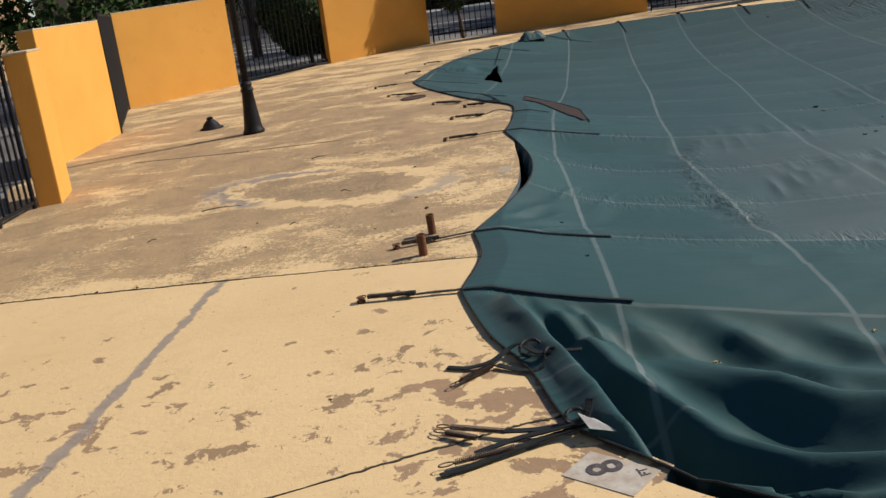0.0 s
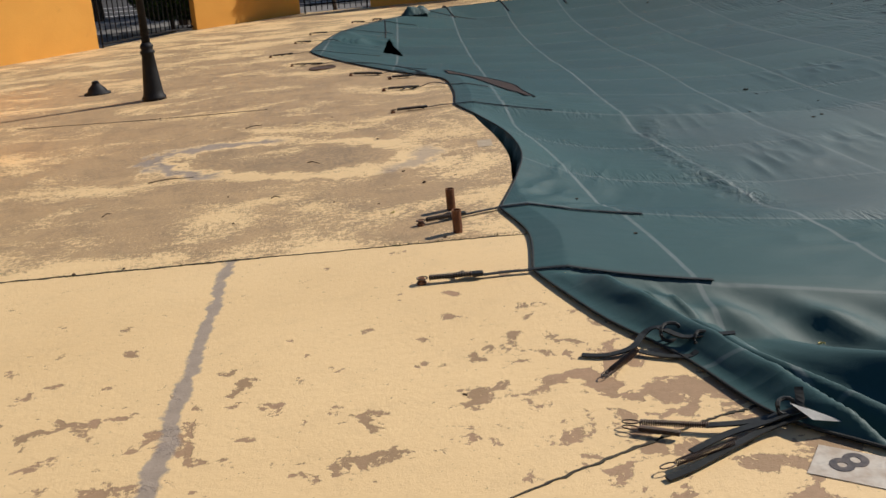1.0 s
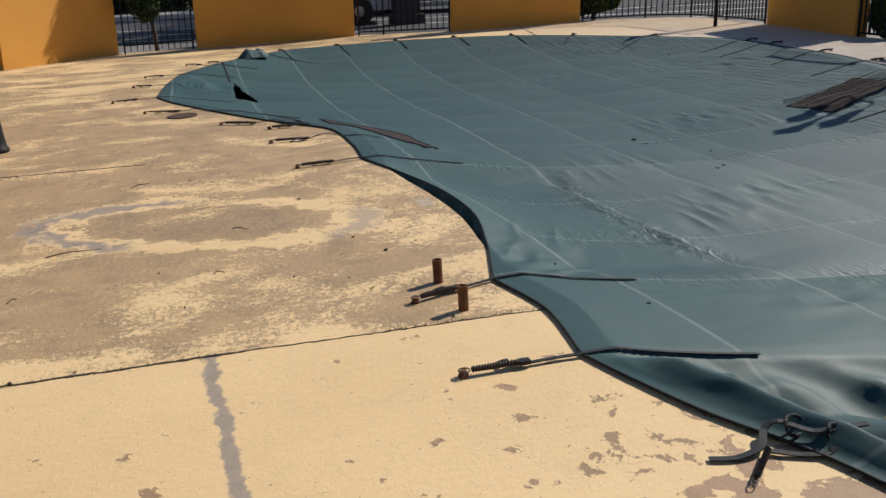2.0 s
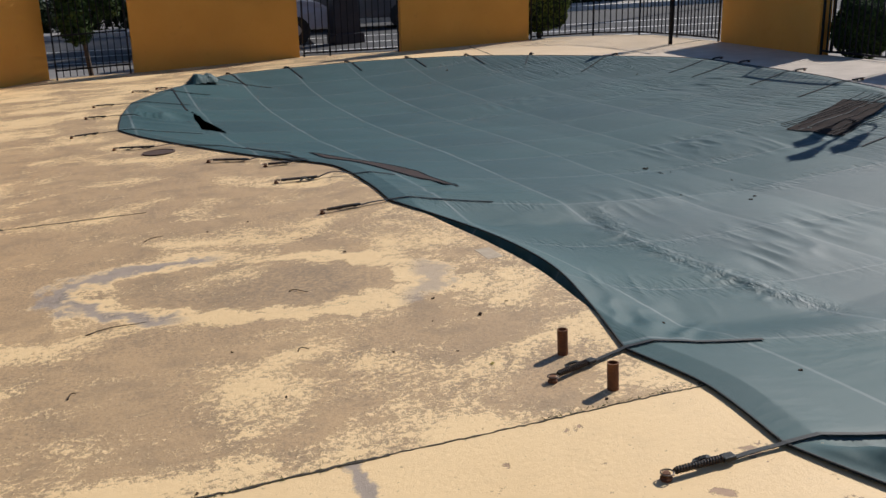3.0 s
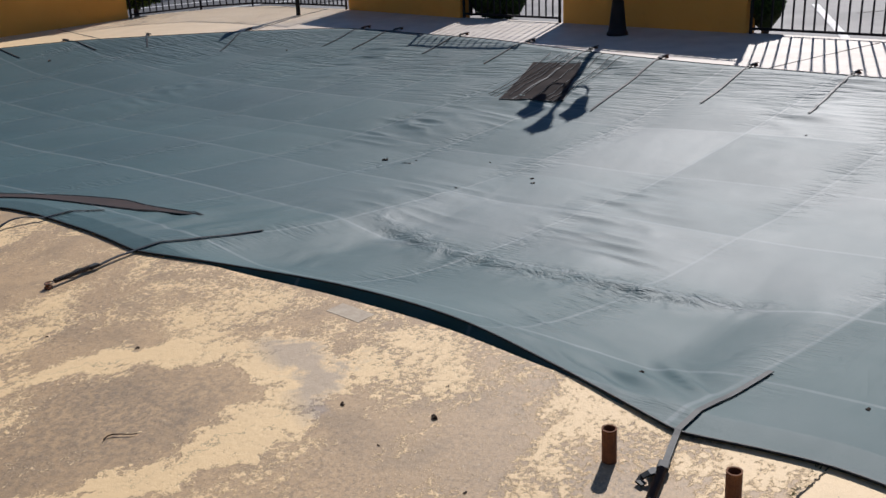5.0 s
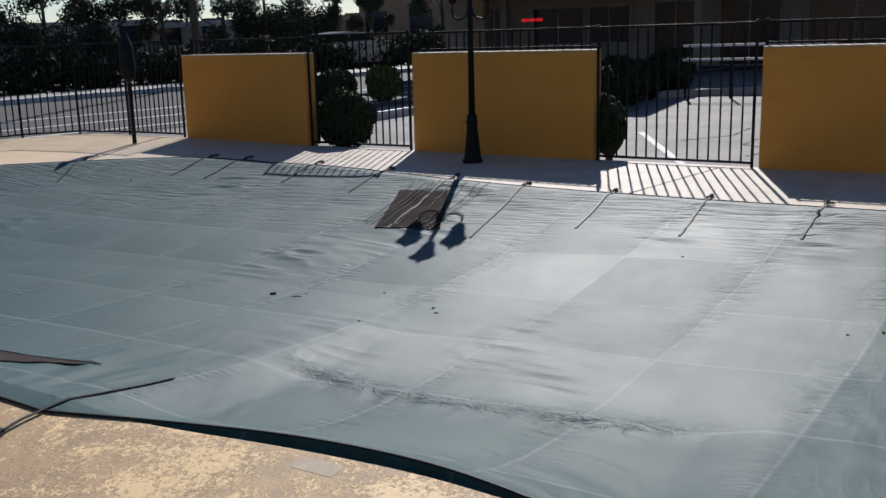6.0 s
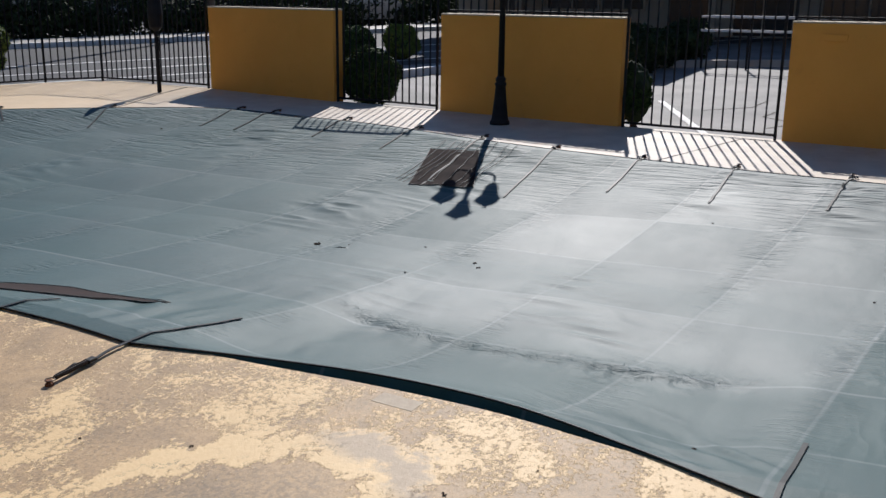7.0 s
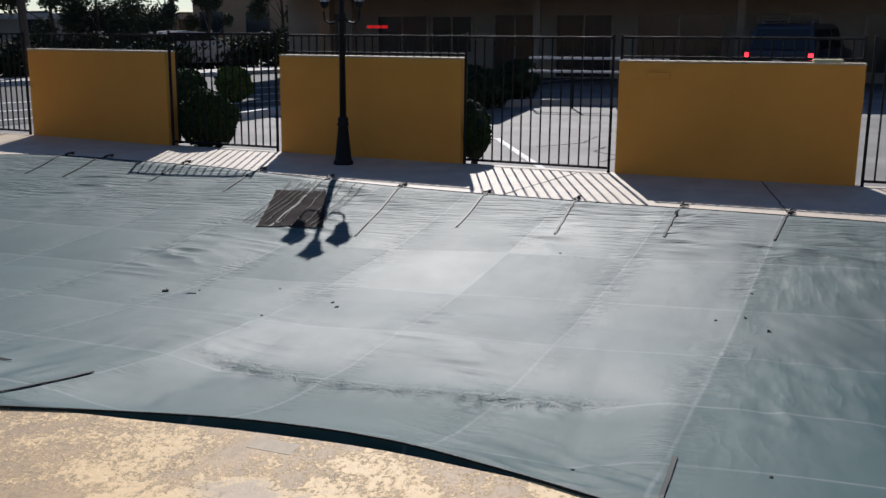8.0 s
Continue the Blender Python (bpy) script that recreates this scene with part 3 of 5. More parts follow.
    for cx, cy, sx, sy, turn, amp, freq in PUCKERS:
        if cx > 1.5 and cy > 5.2:
            turn, sx, sy = turn + 1.35, 0.8 * sy, 0.9 * sx
        px, py = x - cx, y - cy
        a, b = px * math.cos(turn) + py * math.sin(turn), -px * math.sin(turn) + py * math.cos(turn)
        along = 2.4 if sy > 0.16 else 10.0
        fold = 1 - 2 * np.abs(value_noise(along * a + 7 * cx, freq * b + 1.2 * a + 5 * cy))
        z += amp * np.exp(-(a / sx) ** 2 - (b / sy) ** 2) * fold * np.minimum(1, d / 0.2)
    return z


deck_edge = [(-4.2, -8.0), (-4.2, 8.3), (-4.95, 9.6), (-5.25, 12.95), (-6.65, 16.5), (-5.1, 18.2), (-3.7, 20.15), (-1.75, 21.55),
             (-0.27, 21.25), (2.9, 21.1), (4.7, 20.15), (7.4, 19.9), (8.3, 19.5), (9.0, 18.95), (9.3, 18.2), (9.2, 17.2),
             (9.15, 16.0), (8.62, 13.2), (8.45, 11.4), (8.1, 8.75), (7.9, 6.8), (7.72, 4.2), (7.5, -8.0)]


def inward(loop, by):
    out = []
    n = len(loop)
    for k in range(n):
        a, b = Vector(loop[k - 2]), Vector(loop[(k + 2) % n])
        w = (b - a).normalized()
        out.append((loop[k][0] + by(loop[k]) * w.y, loop[k][1] - by(loop[k]) * w.x))
    return out


def coping_inset(p):
    """The cover laps over the coping, but draws back from it where straps are missing."""
    x, y = p
    if x < 1.0 and 5.9 < y < 8.8:
        return 0.12 - 0.215 * math.sin(math.pi * (y - 5.9) / 2.9) ** 0.55
    if y < 3.1 and x < 1.9:
        return -0.05
    if y < 4.7 and x < 1.2:
        return 0.03
    return 0.12


COPING = inward(spline(COVER, 14), coping_inset)

# ---- ground, deck and pool ----
deck = tagged(part("pool_deck", sheet(bmesh.new(), deck_edge, COPING, 0.0), MAT_DECK),
              "sunlit concrete pool deck with flaking pale yellow paint", "floor", kind="structure")
far = [(-500, -500), (-500, 500), (500, 500), (500, -500)]
ground = tagged(part("ground", sheet(bmesh.new(), far, deck_edge, -0.10), MAT_LOT),
                "worn grey asphalt round the pool yard", "ground", kind="structure")
bm = bmesh.new()
for k in range(len(deck_edge)):
    (ax, ay), (bx, by) = deck_edge[k], deck_edge[(k + 1) % len(deck_edge)]
    bm.faces.new([bm.verts.new(p) for p in ((ax, ay, 0), (bx, by, 0), (bx, by, -0.1), (ax, ay, -0.1))])
tagged(part("kerb_deck_edge", bm, MAT_CONCRETE), "low concrete edge of the pool deck", "kerb", kind="structure")
bm = bmesh.new()
top = [bm.verts.new((x, y, 0)) for x, y in COPING]
low = [bm.verts.new((x, y, -1.5)) for x, y in COPING]
for k in range(len(top)):
    j = (k + 1) % len(top)
    bm.faces.new((top[k], top[j], low[j], low[k]))
bm.faces.new(low)
tagged(part("pool_basin", bm, MAT_BASIN), "shaded plaster pool basin under the cover", "pool", kind="structure")


# ---- yellow walls ----
def wall(index, a, b, h):
    a, b = Vector((*a, 0)), Vector((*b, 0))
    length, way = (b - a).length, (b - a).normalized()
    back = Vector((way.y, -way.x, 0))
    if back.dot(Vector((3, 11, 0)) - a) > 0:
        back = -back
    m = LEAN @ Matrix(((way.x, back.x, 0, a.x), (way.y, back.y, 0, a.y), (0, 0, 1, 0), (0, 0, 0, 1)))
    bm = bmesh.new()
    box(bm, (length, 0.20, h + 0.1), (length / 2, 0.10, (h - 0.1) / 2), None, 0.012)
    bmesh.ops.transform(bm, matrix=m, verts=bm.verts)
    ob = tagged(part(f"wall_{index}", bm, MAT_WALL), "low yellow stucco garden wall at the deck's edge", "wall", "yellow walls", "structure")
    bm = bmesh.new()
    box(bm, (length + 0.006, 0.206, 0.02), (length / 2, 0.10, h + 0.008), None, 0.006)
    bmesh.ops.transform(bm, matrix=m, verts=bm.verts)
    part("wall_cap", bm, MAT_CAP, ob, "pale weathered top")
    return ob


for k, (a, b, h) in enumerate(WALLS):
    wall(k + 1, a, b, h)
wall(9, (-3.98, 9.05), (-3.78, 8.45), 1.31)


# ---- iron fences and gates ----
def fence(label, path, h, group="iron fence panels", name="iron_fence", rails=(0.05, 1.0), step=0.118):
    """Round pickets between rails, along a line of points. Rails as shares of the height."""
    ob = thing(name, label, "fence", group)
    for a, b in zip(path, path[1:]):
        a, b = Vector((*a, 0)), Vector((*b, 0))
        way = b - a
        bm = bmesh.new()
        box(bm, (0.03, 0.03, h + 0.02), (0, 0, (h + 0.02) / 2), None, 0.003)
        bmesh.ops.transform(bm, matrix=LEAN @ Matrix.Translation(a), verts=bm.verts)
        part("post", bm, MAT_IRON, ob)
        turn = Matrix.Rotation(math.atan2(way.y, way.x), 4, 'Z')
        for share in rails:
            bm = bmesh.new()
            box(bm, (way.length, 0.025, 0.028), (way.length / 2, 0, h * share - 0.02), None, 0.003)
            bmesh.ops.transform(bm, matrix=LEAN @ Matrix.Translation(a) @ turn, verts=bm.verts)
            part("rail", bm, MAT_IRON, ob)
        n = max(2, round(way.length / step))
        bm = bmesh.new()
        box(bm, (0.017, 0.017, h - 0.06), (0, 0, 0.05 + (h - 0.06) / 2))
        bmesh.ops.transform(bm, matrix=LEAN, verts=bm.verts)
        data = mesh_of("picket", bm, MAT_IRON)
        for k in range(1, n):
            p = new("picket", data)
            p.parent = ob
            p.location = a + way * k / n
    bm = bmesh.new()
    box(bm, (0.03, 0.03, h + 0.02), (0, 0, (h + 0.02) / 2), None, 0.003)
    bmesh.ops.transform(bm, matrix=LEAN @ Matrix.Translation(b), verts=bm.verts)
    part("post", bm, MAT_IRON, ob)
    return ob


FENCE = "black iron picket fence beside a yellow wall"
fence(FENCE, [(-3.99, 8.36), (-3.94, 7.70), (-3.90, 6.2), (-3.85, 4.6)], 1.5)
fence(FENCE, [(-5.22, 13.05), (-6.52, 16.38)], 1.6)
fence(FENCE, [(-5.02, 18.20), (-3.70, 20.12)], 1.7)
fence("black iron pool gate between two yellow walls", [(-1.62, 21.12), (-0.34, 21.10)], 1.6, "iron gates", "iron_gate", (0.12, 0.50, 1.0))
fence("black iron pool gate beside a tall post", [(2.95, 20.93), (3.40, 20.66), (4.60, 20.03)], 1.9, "iron gates", "iron_gate", (0.05, 0.62, 1.0))
fence(FENCE, [(7.40, 19.75), (8.6, 19.30), (9.2, 18.55), (9.24, 17.4), (9.10, 16.05)], 1.56)
fence(FENCE, [(8.57, 13.16), (8.41, 11.44)], 1.58)
fence(FENCE, [(8.03, 8.70), (7.83, 6.90)], 1.56)
fence(FENCE, [(7.66, 4.18), (7.55, 1.6)], 1.56)
fence("black iron railing behind the low yellow wall", [(8.62, 11.38), (8.27, 8.76)], 1.56, rails=(0.86, 1.0))
fence("black iron railing behind the low yellow wall", [(8.06, 6.83), (7.90, 4.25)], 1.56, rails=(0.86, 1.0))
fence("black iron railing behind the low yellow wall", [(9.33, 15.96), (8.80, 13.2)], 1.55, rails=(0.86, 1.0))
bm = bmesh.new()
box(bm, (0.05, 0.05, 1.72), (0, 0, 0.86), None, 0.006)
bmesh.ops.transform(bm, matrix=LEAN @ Matrix.Translation((8.33, 16.40, 0)), verts=bm.verts)
# the post's dark top is unseen, added to cast a patch on the cover
topped_post = thing("shadow_post", "black iron post with an added dark top for its shadow", "umbrella")
part("post", bm, MAT_IRON, topped_post)
bm = lathe(bmesh.new(), [(0.03, 0.95), (0.10, 1.02), (0.12, 1.2), (0.10, 1.5), (0.03, 1.72)], 14)
bmesh.ops.transform(bm, matrix=LEAN @ Matrix.Translation((8.33, 16.40, 0)), verts=bm.verts)
part("canopy", bm, MAT_IRON, topped_post, "assumed dark top that casts the shadow patch")

# ---- the pool cover ----
cover = thing("pool_cover", "sagging dark green mesh pool cover held down by black straps", "pool cover")
RINGS, SPOKES = 260, len(EDGE)
share = np.concatenate([[0.0], 1 - (1 - np.linspace(0, 1, RINGS + 1)[1:]) ** 1.15])
pts = [CENTRE + s * (EDGE_NP - CENTRE) for s in share[1:]]
flat = np.concatenate(pts)
zs = np.concatenate([cover_z(c[:, 0], c[:, 1]) for c in np.array_split(flat, 60)])
verts = [(float(x), float(y), float(z)) for (x, y), z in zip(flat, zs)]
faces = []
TEAR = [Vector((-0.15, 15.85)), Vector((-0.28, 14.3)), Vector((-0.02, 13.95))]


def in_tear(x, y):
    p = Vector((x, y))
    s = [(TEAR[(k + 1) % 3] - TEAR[k]).cross(p - TEAR[k]) for k in range(3)]
    return all(v > 0 for v in s) or all(v < 0 for v in s)


for r in range(RINGS - 1):
    for k in range(SPOKES):
        j = (k + 1) % SPOKES
        q = (r * SPOKES + k, r * SPOKES + j, (r + 1) * SPOKES + j, (r + 1) * SPOKES + k)
        if not in_tear(*flat[q[0]]):
            faces.append(q)
faces.append(tuple(range(SPOKES)))
data = bpy.data.meshes.new("fabric")
data.from_pydata(verts, [], faces)
data.materials.append(MAT_COVER)
data.polygons.foreach_set("use_smooth", [True] * len(data.polygons))
fabric = new("fabric", data)
fabric.parent = cover


def over(points, lift=0.004):
    x, y = np.array([p[0] for p in points]), np.array([p[1] for p in points])
    return [(a, b, float(c) + lift) for a, b, c in zip(x, y, cover_z(x, y))]


def inside(x, y):
    c = False
    n = len(EDGE)
    for k in range(n):
        (ax, ay), (bx, by) = EDGE[k], EDGE[k - 1]
        if (ay > y) != (by > y) and x < (bx - ax) * (y - ay) / (by - ay) + ax:
            c = not c
    return c


loose_hem = [k for k, (x, y) in enumerate(EDGE) if x < 1.0 and 6.0 < y < 8.75]
rng = random.Random(12)
bm = bmesh.new()
rows = []
for k in loose_hem:
    (ax, ay), (bx, by) = EDGE[k - 1], EDGE[(k + 1) % len(EDGE)]
    w = Vector((bx - ax, by - ay)).normalized()
    x, y = EDGE[k]
    hang = math.sin(math.pi * (y - 6.0) / 2.75) ** 0.45 if 6.0 < y < 8.75 else 0.0
    pleat = 0.010 * math.sin(17 * y) + rng.uniform(-0.004, 0.004)
    z = float(cover_z(x, y)[0])
    rows.append([bm.verts.new((x - w.y * o * hang, y + w.x * o * hang, z - f * hang)) for o, f in ((0.0, 0.0), (0.020 + pleat, 0.035), (0.030 + 1.6 * pleat, 0.09), (0.028 + 2.0 * pleat, 0.17))])
for r, q in zip(rows, rows[1:]):
    for j in range(3):
        bm.faces.new((r[j], q[j], q[j + 1], r[j + 1]))
part("hanging_hem", bm, MAT_COVER, cover, "slack hem of the fabric hanging into the gap", True)
part("hem", tube(bmesh.new(), over(EDGE + EDGE[:1], 0.002), 0.0055, 6), MAT_STRAP, cover, "dark bound hem")

# ---- straps with springs ----
def coil(bm, a, b, radius, turns, wire=0.0022):
    a, b = Vector(a), Vector(b)
    way = (b - a).normalized()
    side = way.cross(Vector((0, 0, 1))).normalized()
    up = side.cross(way)
    n = turns * 8
    pts = [a + (b - a) * k / n + radius * (math.cos(k * math.pi / 4) * side + math.sin(k * math.pi / 4) * up) for k in range(n + 1)]
    return tube(bm, pts, wire, 4)


def strap(edge, anchor, tip, near=False, slack=0.0, rng=random.Random(4)):
    """A strap sewn to the cover from tip to edge, then over the deck to a spring on its anchor."""
    e, a, t = Vector((*edge, 0)), Vector((*anchor, 0)), Vector((*tip, 0))
    slack = slack + (rng.uniform(0.0, 0.012) if near else rng.uniform(-0.03, 0.04))
    n = 16
    run = [t.lerp(e, k / n) for k in range(n + 1)]
    pts = [Vector(p) for p in over([(p.x, p.y) for p in run], 0.006)]
    way = a - e
    side = Vector((way.y, -way.x, 0)).normalized()
    stop = 0.45 if way.length > 0.3 else 0.3
    for k in range(1, 7):
        f = stop * k / 6
        p = e + way * f + side * slack * math.sin(math.pi * k / 6)
        p.z = 0.012 + slack * 0.5 * math.sin(math.pi * k / 6)
        pts.append(p)
    ob = part("strap", ribbon(bmesh.new(), pts, 0.021 if near else 0.020, 0.004), MAT_STRAP, cover, "black webbing strap")
    b0, b1, s1 = e + way * stop, e + way * (stop + 0.10), e + way * 0.93
    for p, z in ((b0, 0.020), (b1, 0.024), (s1, 0.026)):
        p.z = z
    turn = Matrix.Rotation(math.atan2(way.y, way.x), 4, 'Z')
    bm = bmesh.new()
    box(bm, (max(0.04, (b1 - b0).length), 0.036 if near else 0.028, 0.018), (b0 + b1) / 2, turn, 0.005)
    part("buckle", bm, MAT_STRAP, ob, "dark strap buckle")
    part("sleeve", tube(bmesh.new(), [b1, s1], 0.0105 if near else 0.008, 8), MAT_STRAP, ob, "black spring cover")
    part("spring", coil(bmesh.new(), b1, s1, 0.0125 if near else 0.010, 16 if near else 8), MAT_STEEL, ob, "dull steel coil spring")
    bm = lathe(bmesh.new(), [(0.020, 0.0), (0.021, 0.010), (0.013, 0.014), (0.011, 0.020), (0.015, 0.022), (0.013, 0.028)], 12, anchor + (0,))
    part("anchor", bm, MAT_RUST, ob, "rusty deck anchor")
    up = Vector((0, 0, 0.012))
    ring = [s1 + up * 0 + (way.normalized() * 0.03) + 0.022 * (math.cos(q) * way.normalized() + math.sin(q) * side) for q in np.linspace(0, 2 * math.pi, 13)]
    part("hook", tube(bmesh.new(), ring, 0.003, 5), MAT_STEEL, ob, "bent wire hook")
    # the strap's free end, crumpled beside the spring
    reach, sway = rng.uniform(0.45, 0.8), rng.choice((-1, 1)) * rng.uniform(0.02, 0.045)
    tail = []
    for k in range(9):
        f = k / 8
        q = e + way * (stop + 0.06 + (0.9 - stop) * reach * f) + side * sway * (math.sin(2.2 * f) + 0.45 * math.sin(9 * f + 3 * sway))
        q.z = 0.006 + 0.024 * math.sin(math.pi * f) ** 2 * abs(math.cos(5 * f))
        tail.append(q)
    part("tail", ribbon(bmesh.new(), tail, 0.022, 0.006), MAT_STRAP, ob, "crumpled free end of the strap")
    return ob


strap((0.02, 4.80), (-0.46, 4.83), (0.785, 4.75), True)
strap((0.03, 5.77), (-0.40, 5.66), (0.775, 5.74), True)
strap((0.14, 8.92), (-0.39, 8.88), (0.95, 8.86), True)
strap((0.19, 9.95), (-0.42, 10.07), (0.55, 9.88), True, 0.05)
strap((-0.13, 11.00), (-0.73, 11.37), (0.05, 10.85), True, 0.05)
strap((0.05, 10.75), (-0.33, 10.80), (-0.22, 12.1), True, 0.03)
strap((-0.75, 12.40), (-1.44, 12.72), (0.10, 11.55), False, 0.02)
strap((-1.25, 14.00), (-1.79, 13.89), (-0.35, 13.85))
strap((-1.10, 15.25), (-1.53, 15.38), (-0.30, 14.95), False, 0.03)
strap((-0.86, 16.42), (-1.35, 16.51), (-0.05, 16.45))
strap((-0.28, 17.52), (-0.67, 17.86), (0.40, 17.3))
strap((-0.10, 17.80), (-0.30, 17.95), (-0.18, 15.9))
strap((0.62, 18.60), (0.38, 18.84), (1.5, 17.9))
for ax, ay, dx, dy in ((1.05, 19.16, 0.10, -1.1), (2.10, 19.18, 0.05, -0.9), (3.21, 19.16, 0.0, -0.9), (4.25, 18.80, -0.02, -1.0), (5.15, 18.16, -0.1, -1.0),
                       (5.98, 17.22, -0.5, -0.7), (6.82, 15.82, -1.0, -0.5), (7.42, 13.97, -1.0, -0.05), (7.38, 13.33, -1.0, 0.0), (7.18, 12.05, -0.9, 0.0),
                       (6.95, 10.89, -1.0, 0.0), (6.68, 9.89, -1.8, -0.1), (6.36, 8.90, -1.6, -0.05), (6.20, 7.92, -1.1, 0.05), (6.12, 6.98, -1.1, 0.05),
                       (6.09, 5.96, -1.0, 0.12), (6.02, 4.98, -0.85, 0.18), (5.92, 4.0, -0.8, 0.2)):
    w = Vector((dx, dy)).normalized()
    strap((ax + 0.22 * w.x, ay + 0.22 * w.y), (ax, ay), (ax + dx, ay + dy), False, 0.01)


# loose straps at the slack corner
def loose_strap(points, spring):
    ob = part("strap", ribbon(bmesh.new(), points, 0.024, 0.005), MAT_STRAP, cover, "loose black webbing strap")
    part("spring", coil(bmesh.new(), spring[0], spring[1], 0.0085, 30, 0.0022), MAT_STEEL, ob, "bare steel coil spring")
    p, q = Vector(spring[0]), Vector(spring[1])
    w = (q - p).normalized()
    s = Vector((w.y, -w.x, 0))
    loop = [q + w * 0.026 + 0.024 * math.cos(k) * w + 0.011 * math.sin(k) * s for k in np.linspace(0, 2 * math.pi, 13)]
    part("hook", tube(bmesh.new(), loop, 0.0022, 5), MAT_STEEL, ob, "bent wire hook")


def on_deck(points):
    """A smooth strap through the points."""
    xy = spline([p[:2] for p in points], 5, False)
    zs = np.interp(np.linspace(0, 1, len(xy)), np.linspace(0, 1, len(points)), [p[2] for p in points])
    return [(x, y, float(z)) for (x, y), z in zip(xy, zs)]


loose_strap(on_deck([(0.52, 3.86, 0.06), (0.44, 3.88, 0.055), (0.36, 3.91, 0.045), (0.30, 4.00, 0.05), (0.25, 4.00, 0.03), (0.19, 3.93, 0.02), (0.10, 3.92, 0.008), (0.02, 3.95, 0.006)]),
            ((0.20, 3.91, 0.022), (0.08, 3.80, 0.016)))
loose_strap(on_deck([(0.44, 3.87, 0.05), (0.36, 3.83, 0.012), (0.28, 3.86, 0.008), (0.21, 3.91, 0.012)]), ((0.19, 3.90, 0.018), (0.10, 3.82, 0.014)))
loose_strap(on_deck([(0.52, 3.40, 0.09), (0.50, 3.36, 0.05), (0.42, 3.36, 0.03), (0.34, 3.36, 0.025), (0.24, 3.38, 0.02)]), ((0.25, 3.38, 0.022), (0.07, 3.45, 0.02)))
loose_strap(on_deck([(0.53, 3.34, 0.04), (0.42, 3.33, 0.02), (0.30, 3.28, 0.015), (0.14, 3.20, 0.008), (0.06, 3.17, 0.006)]), ((0.28, 3.275, 0.022), (0.10, 3.22, 0.02)))
loose_strap(on_deck([(0.52, 3.36, 0.05), (0.40, 3.34, 0.03), (0.28, 3.32, 0.02), (0.16, 3.27, 0.012)]), ((0.16, 3.36, 0.020), (0.06, 3.42, 0.018)))
bm = bmesh.new()
vs = [bm.verts.new(p) for p in ((0.48, 3.37, 0.065), (0.53, 3.36, 0.045), (0.60, 3.28, 0.035), (0.51, 3.29, 0.05))]
bm.faces.new(vs)
bmesh.ops.solidify(bm, geom=bm.faces[:], thickness=0.002)
part("tag", bm, MAT_PAINT, cover, "white sewn label")


# a loop of spare webbing, and knots in the bundles
for cx, cy, cz, r, tilt in ((0.335, 3.965, 0.045, 0.032, 0.9), (0.41, 3.88, 0.05, 0.022, 1.2), (0.47, 3.37, 0.055, 0.024, 0.8)):
    m = Matrix.Translation((cx, cy, cz)) @ Matrix.Rotation(0.4, 4, 'Z') @ Matrix.Rotation(tilt, 4, 'X')
    loop = [m @ Vector((1.3 * r * math.cos(q), r * math.sin(q), 0.004 * math.sin(3 * q))) for q in np.linspace(0, 2 * math.pi, 17)]
    part("strap_loop", tube(bmesh.new(), loop, 0.0065, 6), MAT_STRAP, cover, "knotted loop of spare webbing")


# brown mesh panels sewn into the cover
def panel(corners, material, lift=0.006):
    a, b, c, d = (Vector((*p, 0)) for p in corners)
    bm = bmesh.new()
    n = 14
    grid = [[(a.lerp(b, i / n)).lerp(d.lerp(c, i / n), j / n) for i in range(n + 1)] for j in range(n + 1)]
    vs = []
    for row in grid:
        pts = over([(p.x, p.y) for p in row], lift)
        vs.append([bm.verts.new(p) for p in pts])
    for j in range(n):
        for i in range(n):
            bm.faces.new((vs[j][i], vs[j][i + 1], vs[j + 1][i + 1], vs[j + 1][i]))
    ob = part("drain_panel", bm, material, cover, "brown see-through drain mesh panel", True)
    for p, q in ((a, b), (b, c), (c, d), (d, a)):
        line = over([(p.lerp(q, k / 10).x, p.lerp(q, k / 10).y) for k in range(11)], lift + 0.002)
        part("piping", ribbon(bmesh.new(), line, 0.006, 0.003), MAT_STRAP, ob)
    return ob


panel([(0.30, 11.60), (0.86, 10.12), (0.90, 9.35), (0.30, 10.92)], MAT_MESH)
panel([(6.02, 10.28), (5.97, 9.66), (4.95, 9.25), (4.88, 9.93)], MAT_MESH_DARK)
# black ribbons draw the shade in fine folds across the far panel
for k in range(9):
    y0 = 9.35 + 0.11 * k
    line = over([(x, y0 + 0.05 * math.sin(1.7 * x + k) - 0.15 * (6.2 - x) * 0.3) for x in np.arange(4.9 + 0.05 * (k % 3), 6.3, 0.08)], 0.012)
    part("crease", ribbon(bmesh.new(), line, 0.0045, 0.006), MAT_STRAP, cover)
# a humped fold beside the far straps
bm = bmesh.new()
n = 18
grid = []
for i in range(n + 1):
    f = i / n
    rise = 0.16 * math.sin(math.pi * f) ** 0.8 * (1 + 0.25 * math.sin(9 * f))
    x, y = 0.22 + 0.48 * f, 18.15 + 0.12 * f
    row = []
    for o, h in ((-0.16, 0.0), (-0.13, 0.35), (-0.07, 0.85), (0.0, 1.0), (0.08, 0.7), (0.20, 0.0)):
        row.append(bm.verts.new((x - 0.25 * o, y + o, 0.012 + rise * h + 0.008 * math.sin(31 * f + 20 * o))))
    grid.append(row)
for r, q in zip(grid, grid[1:]):
    for j in range(5):
        bm.faces.new((r[j], q[j], q[j + 1], r[j + 1]))
part("flap", bm, MAT_COVER, cover, "humped dark fold of the fabric", True)

# ---- lamp posts ----
MAT_FROST = Nodes("frosted_lantern_glass", 0.4).mat
